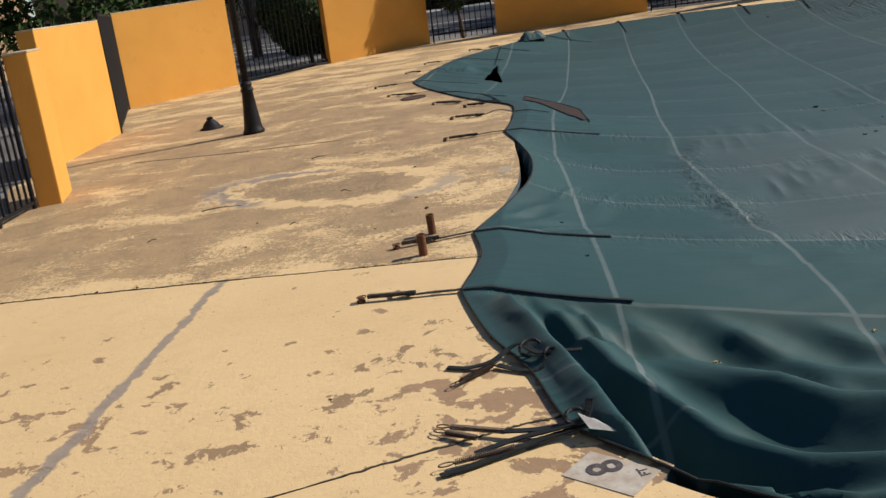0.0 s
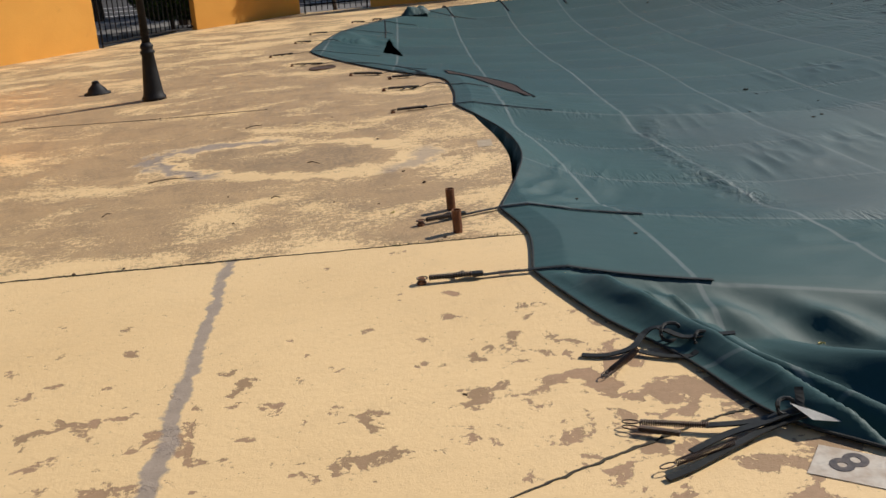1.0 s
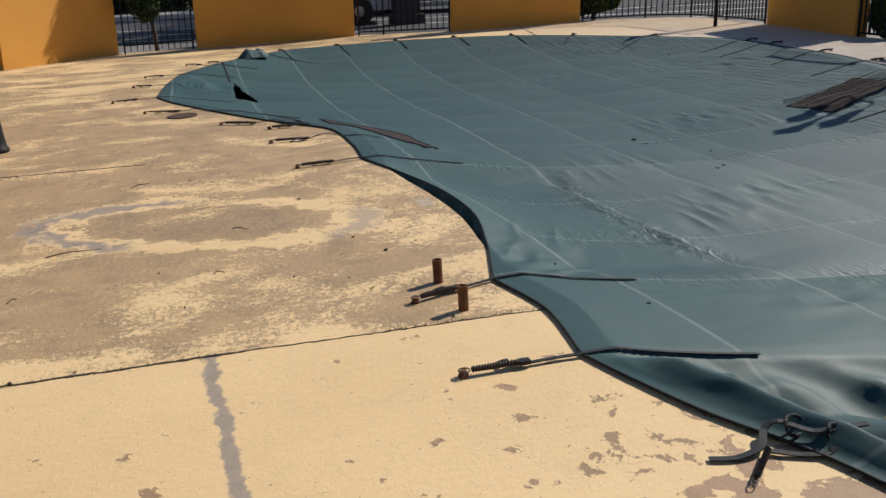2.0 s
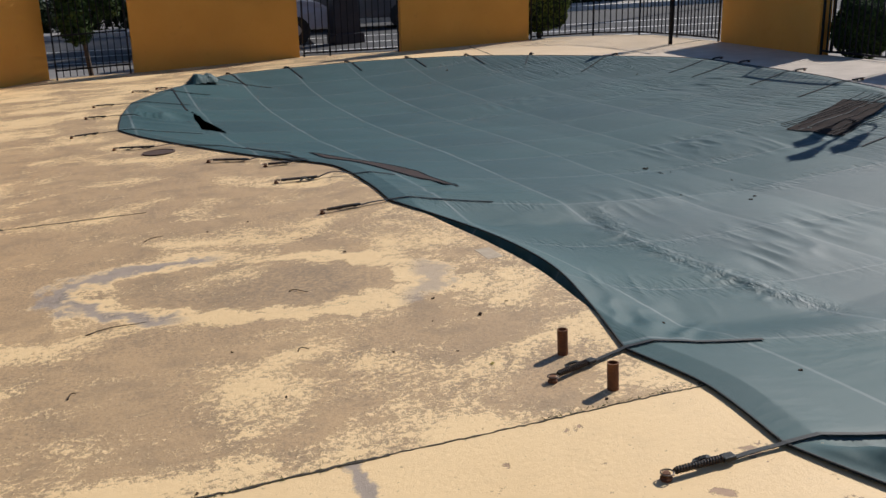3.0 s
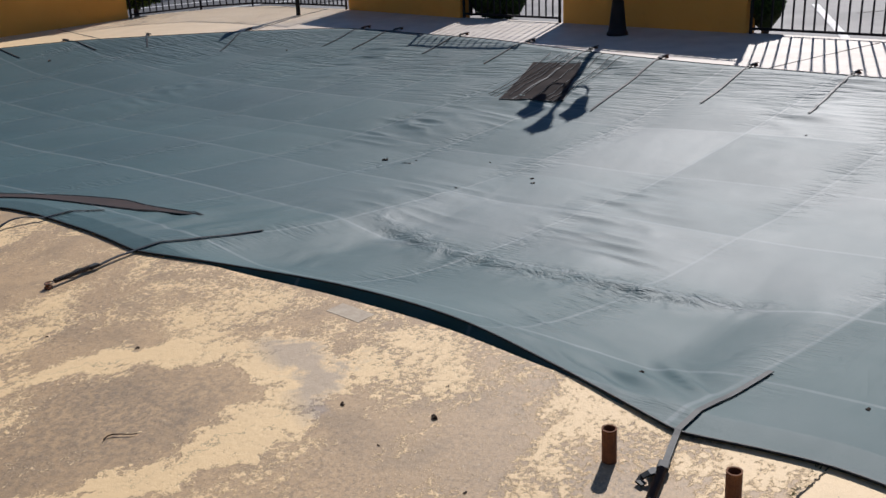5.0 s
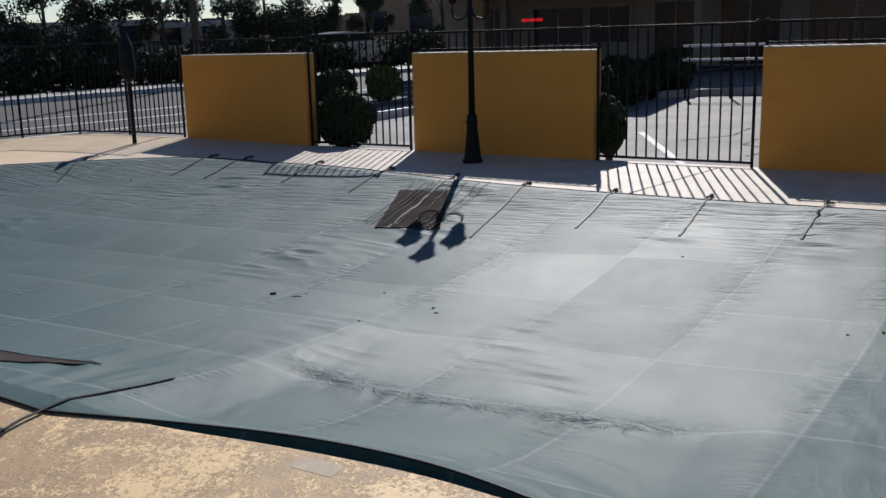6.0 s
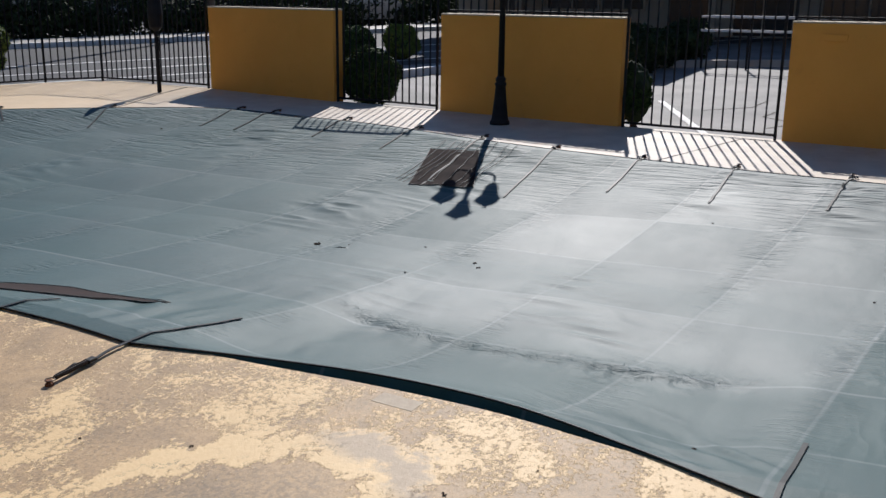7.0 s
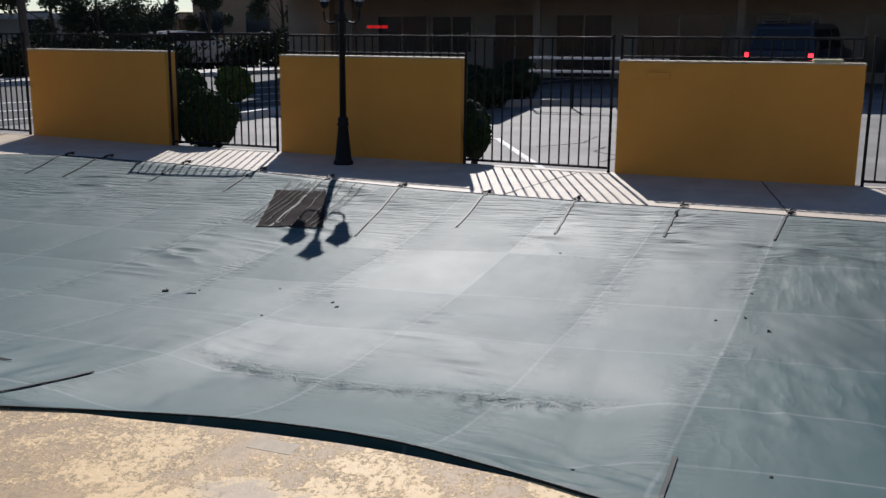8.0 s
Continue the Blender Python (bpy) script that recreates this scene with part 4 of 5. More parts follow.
MAT_FROST.node_tree.nodes["Principled BSDF"].inputs["Base Color"].default_value = (0.75, 0.74, 0.70, 1)


def lantern(parent, at):
    x, y, z = at
    ob = part("lantern", lathe(bmesh.new(), [(0.02, 0.0), (0.045, 0.02), (0.05, 0.05), (0.065, 0.06), (0.065, 0.075)], 12, at), MAT_IRON, parent)
    part("glass", lathe(bmesh.new(), [(0.055, 0.075), (0.092, 0.27)], 6, at), MAT_FROST, ob, "frosted lantern glass")
    part("cap", lathe(bmesh.new(), [(0.125, 0.27), (0.13, 0.285), (0.07, 0.345), (0.03, 0.37), (0.03, 0.39), (0.012, 0.41), (0.004, 0.45)], 6, at), MAT_IRON, ob, "black lantern roof")
    for k in range(6):
        q = 2 * math.pi * k / 6
        c, s_ = math.cos(q), math.sin(q)
        part("bar", tube(bmesh.new(), [(x + 0.058 * c, y + 0.058 * s_, z + 0.07), (x + 0.097 * c, y + 0.097 * s_, z + 0.275)], 0.006, 4), MAT_IRON, ob)


def lamp_post(at, label):
    ob = thing("lamp_post", label, "lamp post", "lamp posts")
    part("base", lathe(bmesh.new(), [(0.125, 0), (0.125, 0.03), (0.108, 0.05), (0.10, 0.10), (0.078, 0.30), (0.062, 0.47), (0.074, 0.48),
                                     (0.074, 0.50), (0.058, 0.52), (0.066, 0.54), (0.066, 0.56), (0.042, 0.59)]), MAT_IRON, ob, smooth=True)
    part("pole", lathe(bmesh.new(), [(0.042, 0.58), (0.032, 1.72), (0.046, 1.74), (0.046, 1.80), (0.03, 1.84), (0.025, 2.2)]), MAT_IRON, ob, smooth=True)
    lantern(ob, (0, 0, 2.2))
    for s_ in (-1, 1):
        arm = [(0, s_ * r, z) for r, z in ((0.02, 1.78), (0.08, 1.72), (0.16, 1.70), (0.22, 1.74), (0.235, 1.82), (0.225, 1.90))]
        part("arm", tube(bmesh.new(), arm, 0.014, 8), MAT_IRON, ob, "curved iron arm")
        lantern(ob, (0, s_ * 0.225, 1.88))
    for o in ob.children_recursive:
        o.data.transform(LEAN)
    ob.location = at
    return ob


lamp_post((7.62, 10.15, 0), "black cast iron lamp post with three lanterns")
lamp_post((-2.80, 11.19, 0), "black cast iron lamp post on the worn deck")

# ---- small things on the deck ----
for x, y in ((-0.22, 5.88), (-0.23, 5.48)):
    bm = lathe(bmesh.new(), [(0.023, -0.05), (0.023, 0.112), (0.0235, 0.116), (0.018, 0.116), (0.018, 0.02)], 18)
    for v in bm.verts:
        v.co += Vector((noise.noise(v.co * 40), noise.noise(v.co * 40 + Vector((5, 5, 5))), 0)) * 0.0015
    ob = part("pipe_stub", bm, MAT_RUST)
    ob.location = (x, y, 0)
    tagged(ob, "rusty iron pipe stub standing up from the deck", "pipe", "pipe stubs")
bell = thing("iron_bell", "black bell-shaped iron casting lying on the deck", "iron casting", at=Matrix.Translation((-3.62, 12.13, 0)))
part("bell", lathe(bmesh.new(), [(0.15, 0), (0.145, 0.015), (0.11, 0.03), (0.09, 0.07), (0.045, 0.11), (0.035, 0.125)], 20), MAT_IRON, bell, smooth=True)
part("cap", lathe(bmesh.new(), [(0.042, 0.124), (0.042, 0.14), (0.02, 0.15)], 12), MAT_IRON, bell)
MAT_DRAIN = worn("dark_rusty_iron", (0.05, 0.028, 0.018), (0.08, 0.045, 0.03), 30.0, 0.95)
drain = part("drain_cover", lathe(bmesh.new(), [(0.16, 0.0), (0.16, 0.012), (0.14, 0.014), (0.135, 0.008), (0.0, 0.008)], 28), MAT_DRAIN)
drain.location = (-1.06, 12.24, 0)
tagged(drain, "rusty round drain cover in the deck", "drain cover")


def joint(name, points, width, material, label, wobble=0.5, z=0.0012, steps=14, jitter=0.008):
    rng = random.Random(len(points) * 7 + int(100 * points[0][0]))
    pts = []
    for p, q in zip(points, points[1:]):
        for k in range(steps):
            f = k / steps
            pts.append((p[0] + (q[0] - p[0]) * f + rng.uniform(-jitter, jitter), p[1] + (q[1] - p[1]) * f + rng.uniform(-jitter, jitter), z))
    pts.append((*points[-1], z))
    return tagged(part(name, ribbon(bmesh.new(), pts, width, 0.002, wobble, rng), material), label, "crack", "deck cracks", "structure")


DARK = "dark dirt-filled joint across the painted deck"
joint("deck_joint", [(-4.1, 5.66), (-2.34, 5.535), (-1.20, 5.445)], 0.011, MAT_JOINT, DARK, 0.95, steps=40, jitter=0.005)
joint("deck_joint", [(-1.20, 5.445), (-0.60, 5.385), (-0.05, 5.34), (0.20, 5.30)], 0.0045, MAT_JOINT, "hairline joint across the painted deck", 0.95, steps=30, jitter=0.004)
joint("deck_joint", [(0.46, 3.49), (0.29, 3.45), (0.06, 3.36), (-0.26, 3.23), (-1.2, 2.85), (-2.4, 2.4)], 0.009, MAT_JOINT, DARK, 0.9, steps=20, jitter=0.004)
# a joint; left of the post the line also draws the post's shadow
joint("deck_joint", [(6.75, 15.70), (8.25, 16.28), (9.1, 16.5)], 0.03, MAT_JOINT, DARK, 0.4)
joint("deck_joint", [(6.10, 7.78), (7.75, 7.25)], 0.012, MAT_JOINT, DARK)
joint("deck_joint", [(6.00, 5.02), (7.70, 5.20)], 0.015, MAT_JOINT, DARK)
joint("deck_joint", [(5.45, 17.62), (6.0, 19.8)], 0.02, MAT_JOINT, DARK)
joint("deck_joint", [(-3.9, 10.2), (-2.6, 9.9), (-1.5, 9.75)], 0.010, MAT_JOINT, "hairline crack in the worn deck", 0.9)

# depth marker beside the coping
MAT_TILE = worn("chipped_white_marker", (0.55, 0.50, 0.42), (0.42, 0.34, 0.26), 22.0, 0.6)
MAT_INK = worn("faded_black_numerals", (0.05, 0.045, 0.05), (0.12, 0.10, 0.09), 45.0, 0.7)
up2, right2 = Vector((0.60, 0.80, 0)), Vector((0.80, -0.60, 0))
TILE = Matrix(((right2.x, up2.x, 0, 0.553), (right2.y, up2.y, 0, 3.11), (0, 0, 1, 0.002), (0, 0, 0, 1)))
marker = thing("depth_marker", "chipped white depth marker with black numerals on the deck", "depth marker", at=TILE)
bm = bmesh.new()
box(bm, (0.235, 0.15, 0.0012), (0.0, 0, 0.0))
part("tile", bm, MAT_TILE, marker)


def lettering(text, size, at, parent, material, turn=0.0):
    curve = bpy.data.curves.new("lettering", 'FONT')
    curve.body, curve.size, curve.extrude = text, size, 0.0004
    curve.align_x, curve.align_y, curve.offset = 'CENTER', 'CENTER', size * 0.02
    made = bpy.data.objects.new("lettering", curve)
    data = bpy.data.meshes.new_from_object(made)
    bpy.data.objects.remove(made)
    data.materials.append(material)
    ob = new("numeral" if text.isdigit() else "lettering", data)
    ob.parent = parent
    ob.location = at
    ob.rotation_euler = (0, 0, turn)
    return ob


lettering("8", 0.145, (-0.027, 0.018, 0.0016), marker, MAT_INK, radians(144))
lettering("FT", 0.04, (0.08, 0.045, 0.0016), marker, MAT_INK, radians(144))
blank = thing("depth_marker", "worn grey depth marker tile on the deck", "depth marker", at=Matrix.Translation((0.17, 7.37, -0.0018)) @ Matrix.Rotation(1.5, 4, 'Z'))
bm = bmesh.new()
box(bm, (0.21, 0.10, 0.003), (0, 0, 0.0015))
part("tile", bm, worn("worn_marker", (0.48, 0.39, 0.27), (0.40, 0.31, 0.21), 18.0), blank)


# ---- litter and weeds ----
def clump(name, at, size, material, label, category, seed, flat=0.5):
    rng = random.Random(seed)
    bm = bmesh.new()
    for _ in range(5):
        m = Matrix.Translation((rng.uniform(-1, 1) * size * 0.5, rng.uniform(-1, 1) * size * 0.5, size * flat * 0.35)) @ Euler((rng.random(), rng.random(), rng.random() * 6)).to_matrix().to_4x4()
        bmesh.ops.create_icosphere(bm, subdivisions=1, radius=size * rng.uniform(0.3, 0.55), matrix=m @ Matrix.Diagonal((1, rng.uniform(0.4, 0.9), flat, 1)))
    for v in bm.verts:
        v.co += Vector((rng.uniform(-1, 1), rng.uniform(-1, 1), rng.uniform(-0.4, 0.6))) * size * 0.12
        v.co.z = max(v.co.z, 0.0)
    ob = part(name, bm, material)
    ob.location = at
    return tagged(ob, label, category, "litter")


MAT_DIRT = worn("dry_dark_litter", (0.05, 0.03, 0.018), (0.08, 0.05, 0.025), 60.0, 0.9)
MAT_YELLOW = worn("dry_yellow_leaf", (0.45, 0.36, 0.08), (0.55, 0.45, 0.15), 40.0, 0.7)
for k, (x, y, r) in enumerate(((-0.32, 6.50, 0.022), (-0.40, 3.79, 0.012), (-0.42, 6.84, 0.014), (-0.55, 7.9, 0.012), (-0.85, 6.3, 0.010),
                               (-1.4, 6.1, 0.012), (-0.30, 5.42, 0.012), (-2.10, 5.53, 0.02), (-1.86, 5.53, 0.014), (-2.5, 9.9, 0.014), (-0.9, 9.0, 0.010),
                               (-1.2, 8.9, 0.012), (-0.6, 6.15, 0.010), (-0.7, 8.35, 0.012), (-0.12, 6.6, 0.010), (-1.5, 6.7, 0.010), (-0.55, 6.55, 0.008))):
    clump("dry_leaf", (x, y, 0), r, MAT_DIRT, "small dark dry leaf on the deck", "leaf", k)
on_cover = [(3.0, 9.73, 0.035), (3.06, 8.35, 0.018), (2.95, 8.27, 0.018), (3.3, 8.9, 0.014), (2.6, 8.7, 0.014), (4.6, 6.9, 0.014), (3.25, 5.25, 0.022),
            (3.5, 5.4, 0.018), (3.4, 5.6, 0.014), (4.0, 5.35, 0.012), (0.52, 6.15, 0.016), (0.62, 5.35, 0.016), (3.1, 9.5, 0.012), (6.2, 14.4, 0.025), (4.4, 17.3, 0.03)]
on_cover = [(x, y, z, r) for (x, y, r), (_, _, z) in zip(on_cover, over(on_cover, 0.0))]
for k, (x, y, z, r) in enumerate(on_cover):
    clump("dry_leaf", (x, y, z), r, MAT_DIRT, "small dark dry leaf on the cover", "leaf", 50 + k)
yellow = [(1.06, 4.32, 0.022), (1.38, 3.98, 0.02), (1.30, 4.03, 0.016), (1.62, 3.82, 0.014), (1.75, 4.55, 0.016), (1.58, 4.0, 0.012)]
for k, ((x, y, r), (_, _, z)) in enumerate(zip(yellow, over(yellow, 0.0))):
    clump("dry_leaf", (x, y, z + 0.004), r, MAT_YELLOW, "curled yellow leaf on the cover", "leaf", 80 + k, 0.35)
clump("dry_leaf", (-0.53, 5.95, 0), 0.016, MAT_YELLOW, "curled yellow leaf on the deck", "leaf", 95)
for k, (x, y, l, q) in enumerate(((-1.55, 8.95, 0.16, 0.6), (-1.95, 7.33, 0.30, 0.15), (-1.0, 7.35, 0.10, -0.5), (-1.2, 6.55, 0.06, 0.4), (-2.2, 6.6, 0.08, 1.0))):
    pts = [(x + l * (f - 0.5) * math.cos(q), y + l * (f - 0.5) * math.sin(q) + 0.02 * math.sin(5 * f), 0.004 + 0.004 * math.sin(3 * f)) for f in np.linspace(0, 1, 6)]
    tagged(part("twig", tube(bmesh.new(), pts, 0.0035, 5, 0.0015), MAT_DIRT), "thin dry twig lying on the deck", "twig", "litter")
rng = random.Random(9)
MAT_WEED = leaf_material("dry_weeds", (0.07, 0.07, 0.02), (0.14, 0.11, 0.04))
bm = bmesh.new()
for k in range(260):
    f = rng.random() ** 1.3
    x = -1.30 - 1.5 * f if k % 4 else rng.uniform(-0.6, 0.1)
    y = 5.455 - 0.078 * (x + 1.34) + rng.uniform(-0.008, 0.008)
    h, q = rng.uniform(0.003, 0.012), rng.random() * 6.28
    d = Vector((math.cos(q), math.sin(q), 0))
    bm.faces.new([bm.verts.new(p) for p in (Vector((x, y, 0)) - d * 0.003, Vector((x, y, 0)) + d * 0.003, Vector((x, y, h)) + d.yxz * 0.02)])
tagged(part("joint_weeds", bm, MAT_WEED), "tiny dry weeds growing in the deck joint", "weeds", kind="stuff")

# small raised patch and papers on the end wall
bm = bmesh.new()
box(bm, (0.012, 0.24, 0.07), (7.815, 6.38, 1.13), None, 0.004)
tagged(part("wall_patch", bm, MAT_WALL), "small raised plaster patch on the yellow wall", "plaster patch", kind="structure")
MAT_PAPER = worn("pale_yellow_paper", (0.75, 0.68, 0.35), (0.65, 0.60, 0.35), 20.0)
bm = bmesh.new()
box(bm, (0.12, 0.30, 0.035), (7.86, 4.62, 1.31), Matrix.Rotation(0.1, 4, 'Z'), 0.01)
tagged(part("folded_paper", bm, MAT_PAPER), "pale yellow folded paper lying on the wall top", "paper")


# ---- plants ----
def leaf_cloud(spheres, count, size, seed, hollow=0.55):
    """Many small leaves in overlapping rounded clumps."""
    rng = np.random.default_rng(seed)
    vol = np.array([s[3] ** 2 for s in spheres])
    pick = rng.choice(len(spheres), count, p=vol / vol.sum())
    c = np.array([s[:3] for s in spheres])[pick]
    r = np.array([s[3] for s in spheres])[pick]
    d = rng.normal(size=(count, 3))
    d /= np.linalg.norm(d, axis=1)[:, None]
    p = c + d * (r * (hollow + (1 - hollow) * rng.random(count)))[:, None]
    t = rng.normal(size=(count, 3))
    t /= np.linalg.norm(t, axis=1)[:, None]
    b = np.cross(t, d + 0.6 * rng.normal(size=(count, 3)))
    b /= np.linalg.norm(b, axis=1)[:, None] + 1e-9
    s = size * (0.6 + 0.8 * rng.random(count))[:, None]
    quad = np.stack([p - t * s, p - b * s * 0.45, p + t * s, p + b * s * 0.45], axis=1).reshape(-1, 3)
    data = bpy.data.meshes.new("leaves")
    data.from_pydata(quad.tolist(), [], np.arange(4 * count).reshape(-1, 4).tolist())
    return data


def bush(at, r, h, seed, label, material, count=2600, size=0.035):
    rng = random.Random(seed)
    ob = thing("round_bush", label, "bush", "bushes")
    balls = [(at[0], at[1], at[2] + h / 2, r * 0.86)]
    for _ in range(16):
        q, w = rng.random() * 6.28, rng.uniform(-0.8, 1)
        f = math.sqrt(1 - w * w * 0.9) * 0.62
        balls.append((at[0] + r * f * math.cos(q), at[1] + r * f * math.sin(q), at[2] + h / 2 + 0.62 * w * h / 2, r * rng.uniform(0.32, 0.42)))
    data = leaf_cloud(balls, count * 3, size, seed, 0.9)
    data.materials.append(material)
    o = new("leaves", data)
    o.parent = ob
    # dark solid balls stand for the shade behind the outer leaves
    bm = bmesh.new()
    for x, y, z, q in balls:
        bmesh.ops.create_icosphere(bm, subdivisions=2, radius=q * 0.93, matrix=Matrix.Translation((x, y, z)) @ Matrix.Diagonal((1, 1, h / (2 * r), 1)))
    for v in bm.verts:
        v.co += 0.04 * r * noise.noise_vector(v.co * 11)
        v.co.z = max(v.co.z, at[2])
    part("core", bm, MAT_HEDGE, ob, "dark solid core standing for the shade inside the bush")
    part("stem", tube(bmesh.new(), [(at[0], at[1], -0.1), (at[0] + 0.02, at[1], at[2] + h * 0.5)], 0.05, 8, 0.03), MAT_BARK, ob)
    return ob


def tree(at, h, crown, seed, label, material=MAT_LEAF, count=2600, size=0.16, trunk=0.14, low=0.35):
    rng = random.Random(seed)
    ob = thing("tree", label, "tree", "trees")
    x, y, z = at
    bm = bmesh.new()
    top = [(x + 0.25 * math.sin(f * 3 + seed) * f, y + 0.25 * math.cos(f * 2 + seed) * f, z + h * 0.8 * f) for f in np.linspace(0, 1, 7)]
    tube(bm, top, trunk, 10, trunk * 0.3)
    balls = []
    for k in range(11):
        f = rng.uniform(low, 0.95)
        q = rng.random() * 6.28
        reach = crown * rng.uniform(0.35, 0.85) * (1.15 - 0.7 * abs(f - 0.55))
        p0 = top[min(6, int(f * 6))]
        p2 = (x + reach * math.cos(q), y + reach * math.sin(q), z + h * (f + 0.08))
        mid = tuple((a + b) / 2 + rng.uniform(-0.1, 0.1) for a, b in zip(p0, p2))
        tube(bm, [p0, mid, p2], trunk * 0.35, 6, trunk * 0.1)
        balls.append((*p2, crown * rng.uniform(0.26, 0.46)))
    balls.append((top[-1][0], top[-1][1], z + h * 0.88, crown * 0.4))
    part("trunk", bm, MAT_BARK, ob)
    data = leaf_cloud(balls, count, size, seed, 0.35)
    data.materials.append(material)
    o = new("crown", data)
    o.parent = ob
    return ob


bush((9.10, 12.93, -0.1), 0.50, 0.86, 1, "dark clipped round bush behind the iron fence", MAT_LEAF, 5200, 0.03)
bush((8.36, 8.66, -0.1), 0.24, 0.88, 2, "dark bush beside the yellow wall", MAT_LEAF, 3000, 0.03)
bush((8.05, 20.55, -0.1), 0.75, 1.6, 3, "sunlit light green bush behind the iron fence", MAT_LEAF_PALE, 4200, 0.04)
bush((14.9, 16.9, -0.1), 0.5, 0.8, 4, "dark low hedge bush by the parking lot", MAT_LEAF, 2200, 0.06)
bush((13.7, 17.2, -0.1), 0.45, 0.7, 5, "dark low hedge bush by the parking lot", MAT_LEAF, 2200, 0.06)
bush((16.2, 16.4, -0.1), 0.45, 0.8, 6, "dark low hedge bush by the parking lot", MAT_LEAF_PALE, 1800, 0.06)
bush((-4.35, 21.3, -0.1), 1.05, 2.3, 12, "dark rounded bush behind the iron fence", MAT_LEAF, 4200, 0.05)
shrub = thing("small_tree", "small dark leafy tree behind the pool gate", "tree", "trees")
stack = [(-1.12 + 0.08 * math.sin(5 * k), 21.42 + 0.06 * math.cos(4 * k), 0.85 + 0.24 * k, 0.30 + 0.04 * math.sin(3 * k)) for k in range(6)]
stack += [(-0.72, 21.65, 1.75, 0.24), (-0.42, 21.6, 1.6, 0.2), (-0.85, 21.7, 1.15, 0.28), (-0.5, 21.75, 1.2, 0.22)]
data = leaf_cloud(stack, 9000, 0.045, 31, 0.6)
data.materials.append(MAT_LEAF)
new("crown", data).parent = shrub
bm = tube(bmesh.new(), [(-1.0, 21.5, -0.1), (-1.03, 21.48, 0.5), (-1.08, 21.44, 1.1), (-1.1, 21.42, 1.9)], 0.05, 8, 0.02)
tube(bm, [(-1.05, 21.46, 0.7), (-0.8, 21.6, 1.1), (-0.5, 21.68, 1.5)], 0.025, 6, 0.01)
part("trunk", bm, MAT_BARK, shrub)
for k, (x, y, r) in enumerate(((14.3, 10.7, 0.55), (15.4, 10.6, 0.6), (16.6, 10.5, 0.5), (17.9, 10.2, 0.6), (13.2, 11.0, 0.5))):
    bush((x, y, -0.1), r, 1.5 * r, 90 + k, "dark shaded shrub in the bed before the motel", MAT_HEDGE, 1100, 0.06)
for k, (x, y, h, c) in enumerate(((-8.5, 19.5, 4.5, 2.6), (-7.2, 22.5, 5.2, 2.8), (-4.4, 23.2, 4.6, 2.4), (-10.5, 16.5, 5.0, 2.6), (-9.0, 13.0, 4.6, 2.4),
                                  (2.0, 27.5, 5.0, 2.6), (-2.8, 28.5, 5.2, 2.8), (-7.5, 28.0, 6.0, 3.0), (6.5, 31.5, 6.0, 3.0))):
    tree((x, y, -0.1), h, c, 20 + k, "dark backlit tree beyond the pool yard", MAT_LEAF, 7500, 0.09, 0.16, 0.22)
# leaf tones lifted and greyed to stand for haze over distance
MAT_LEAF_FAR = leaf_material("haze_toned_far_leaves", (0.035, 0.047, 0.028), (0.07, 0.08, 0.048))
for k, (x, y, h, c, n) in enumerate(((17.2, 32.6, 4.2, 2.0, 7000), (19.7, 31.4, 3.6, 1.35, 6000), (21.1, 31.0, 3.7, 1.2, 5500), (23.6, 29.8, 3.9, 1.3, 4200), (26.6, 29.4, 3.0, 1.4, 6000),
                                     (28.3, 28.7, 3.9, 1.7, 7000), (30.2, 28.6, 4.0, 1.7, 7000), (32.3, 28.2, 3.5, 0.85, 4500), (33.6, 27.2, 3.4, 0.95, 4500), (36.2, 25.0, 3.4, 1.2, 5000),
                                     (13.5, 35.5, 4.6, 2.2, 7000), (8.5, 37.5, 5.4, 2.8, 7500), (40.5, 23.0, 4.2, 2.0, 5000))):
    tree((x, y, -0.1), 1.35 * h, 1.15 * c, 50 + k, "backlit street tree beyond the road, haze mixed into its leaves", MAT_LEAF_FAR, 2 * n, 0.065, 0.10, 0.05)
MAT_PILLAR = worn("dark_brown_pillar", (0.045, 0.038, 0.04), (0.03, 0.026, 0.028), 4.0, 0.7)
pillar = thing("pillar", "dark square pillar on a plinth behind the pool gate", "pillar")
part("shaft", boxes(((0.60, 0.50, 4.2), (4.97, 24.4, 2.1)), bevel=0.02), MAT_PILLAR, pillar)
part("plinth", boxes(((0.74, 0.64, 0.25), (4.97, 24.4, 0.02)), bevel=0.02), MAT_PILLAR, pillar)

# ---- street ----
RD, RN = Vector((0.87, -0.49, 0)).normalized(), Vector((0.49, 0.87, 0)).normalized()


def strip(name, n0, n1, z0, z1, s0, s1, material, label, category):
    """A long slab along the street, between two distances across it."""
    bm = bmesh.new()
    a = [RN * n + RD * s_ for n, s_ in ((n0, s0), (n1, s0), (n1, s1), (n0, s1))]
    low = [bm.verts.new((p.x, p.y, z0)) for p in a]
    top = [bm.verts.new((p.x, p.y, z1)) for p in a]
    bm.faces.new(top)
    for k in range(4):
        bm.faces.new((low[k], low[(k + 1) % 4], top[(k + 1) % 4], top[k]))
    return tagged(part(name, bm, material), label, category, kind="structure")


strip("road", 21.0, 31.2, -0.098, -0.090, -60, 90, MAT_ASPHALT, "grey asphalt street behind the pool yard", "road")
for n in (21.9, 23.7, 25.7):
    strip("lane_line", n - 0.06, n + 0.06, -0.09, -0.086, -40, 60, MAT_PAINT, "white painted lane line on the street", "road marking")
strip("kerb_street", 31.2, 31.4, -0.098, 0.05, -60, 90, MAT_PAINT, "pale concrete street kerb", "kerb")
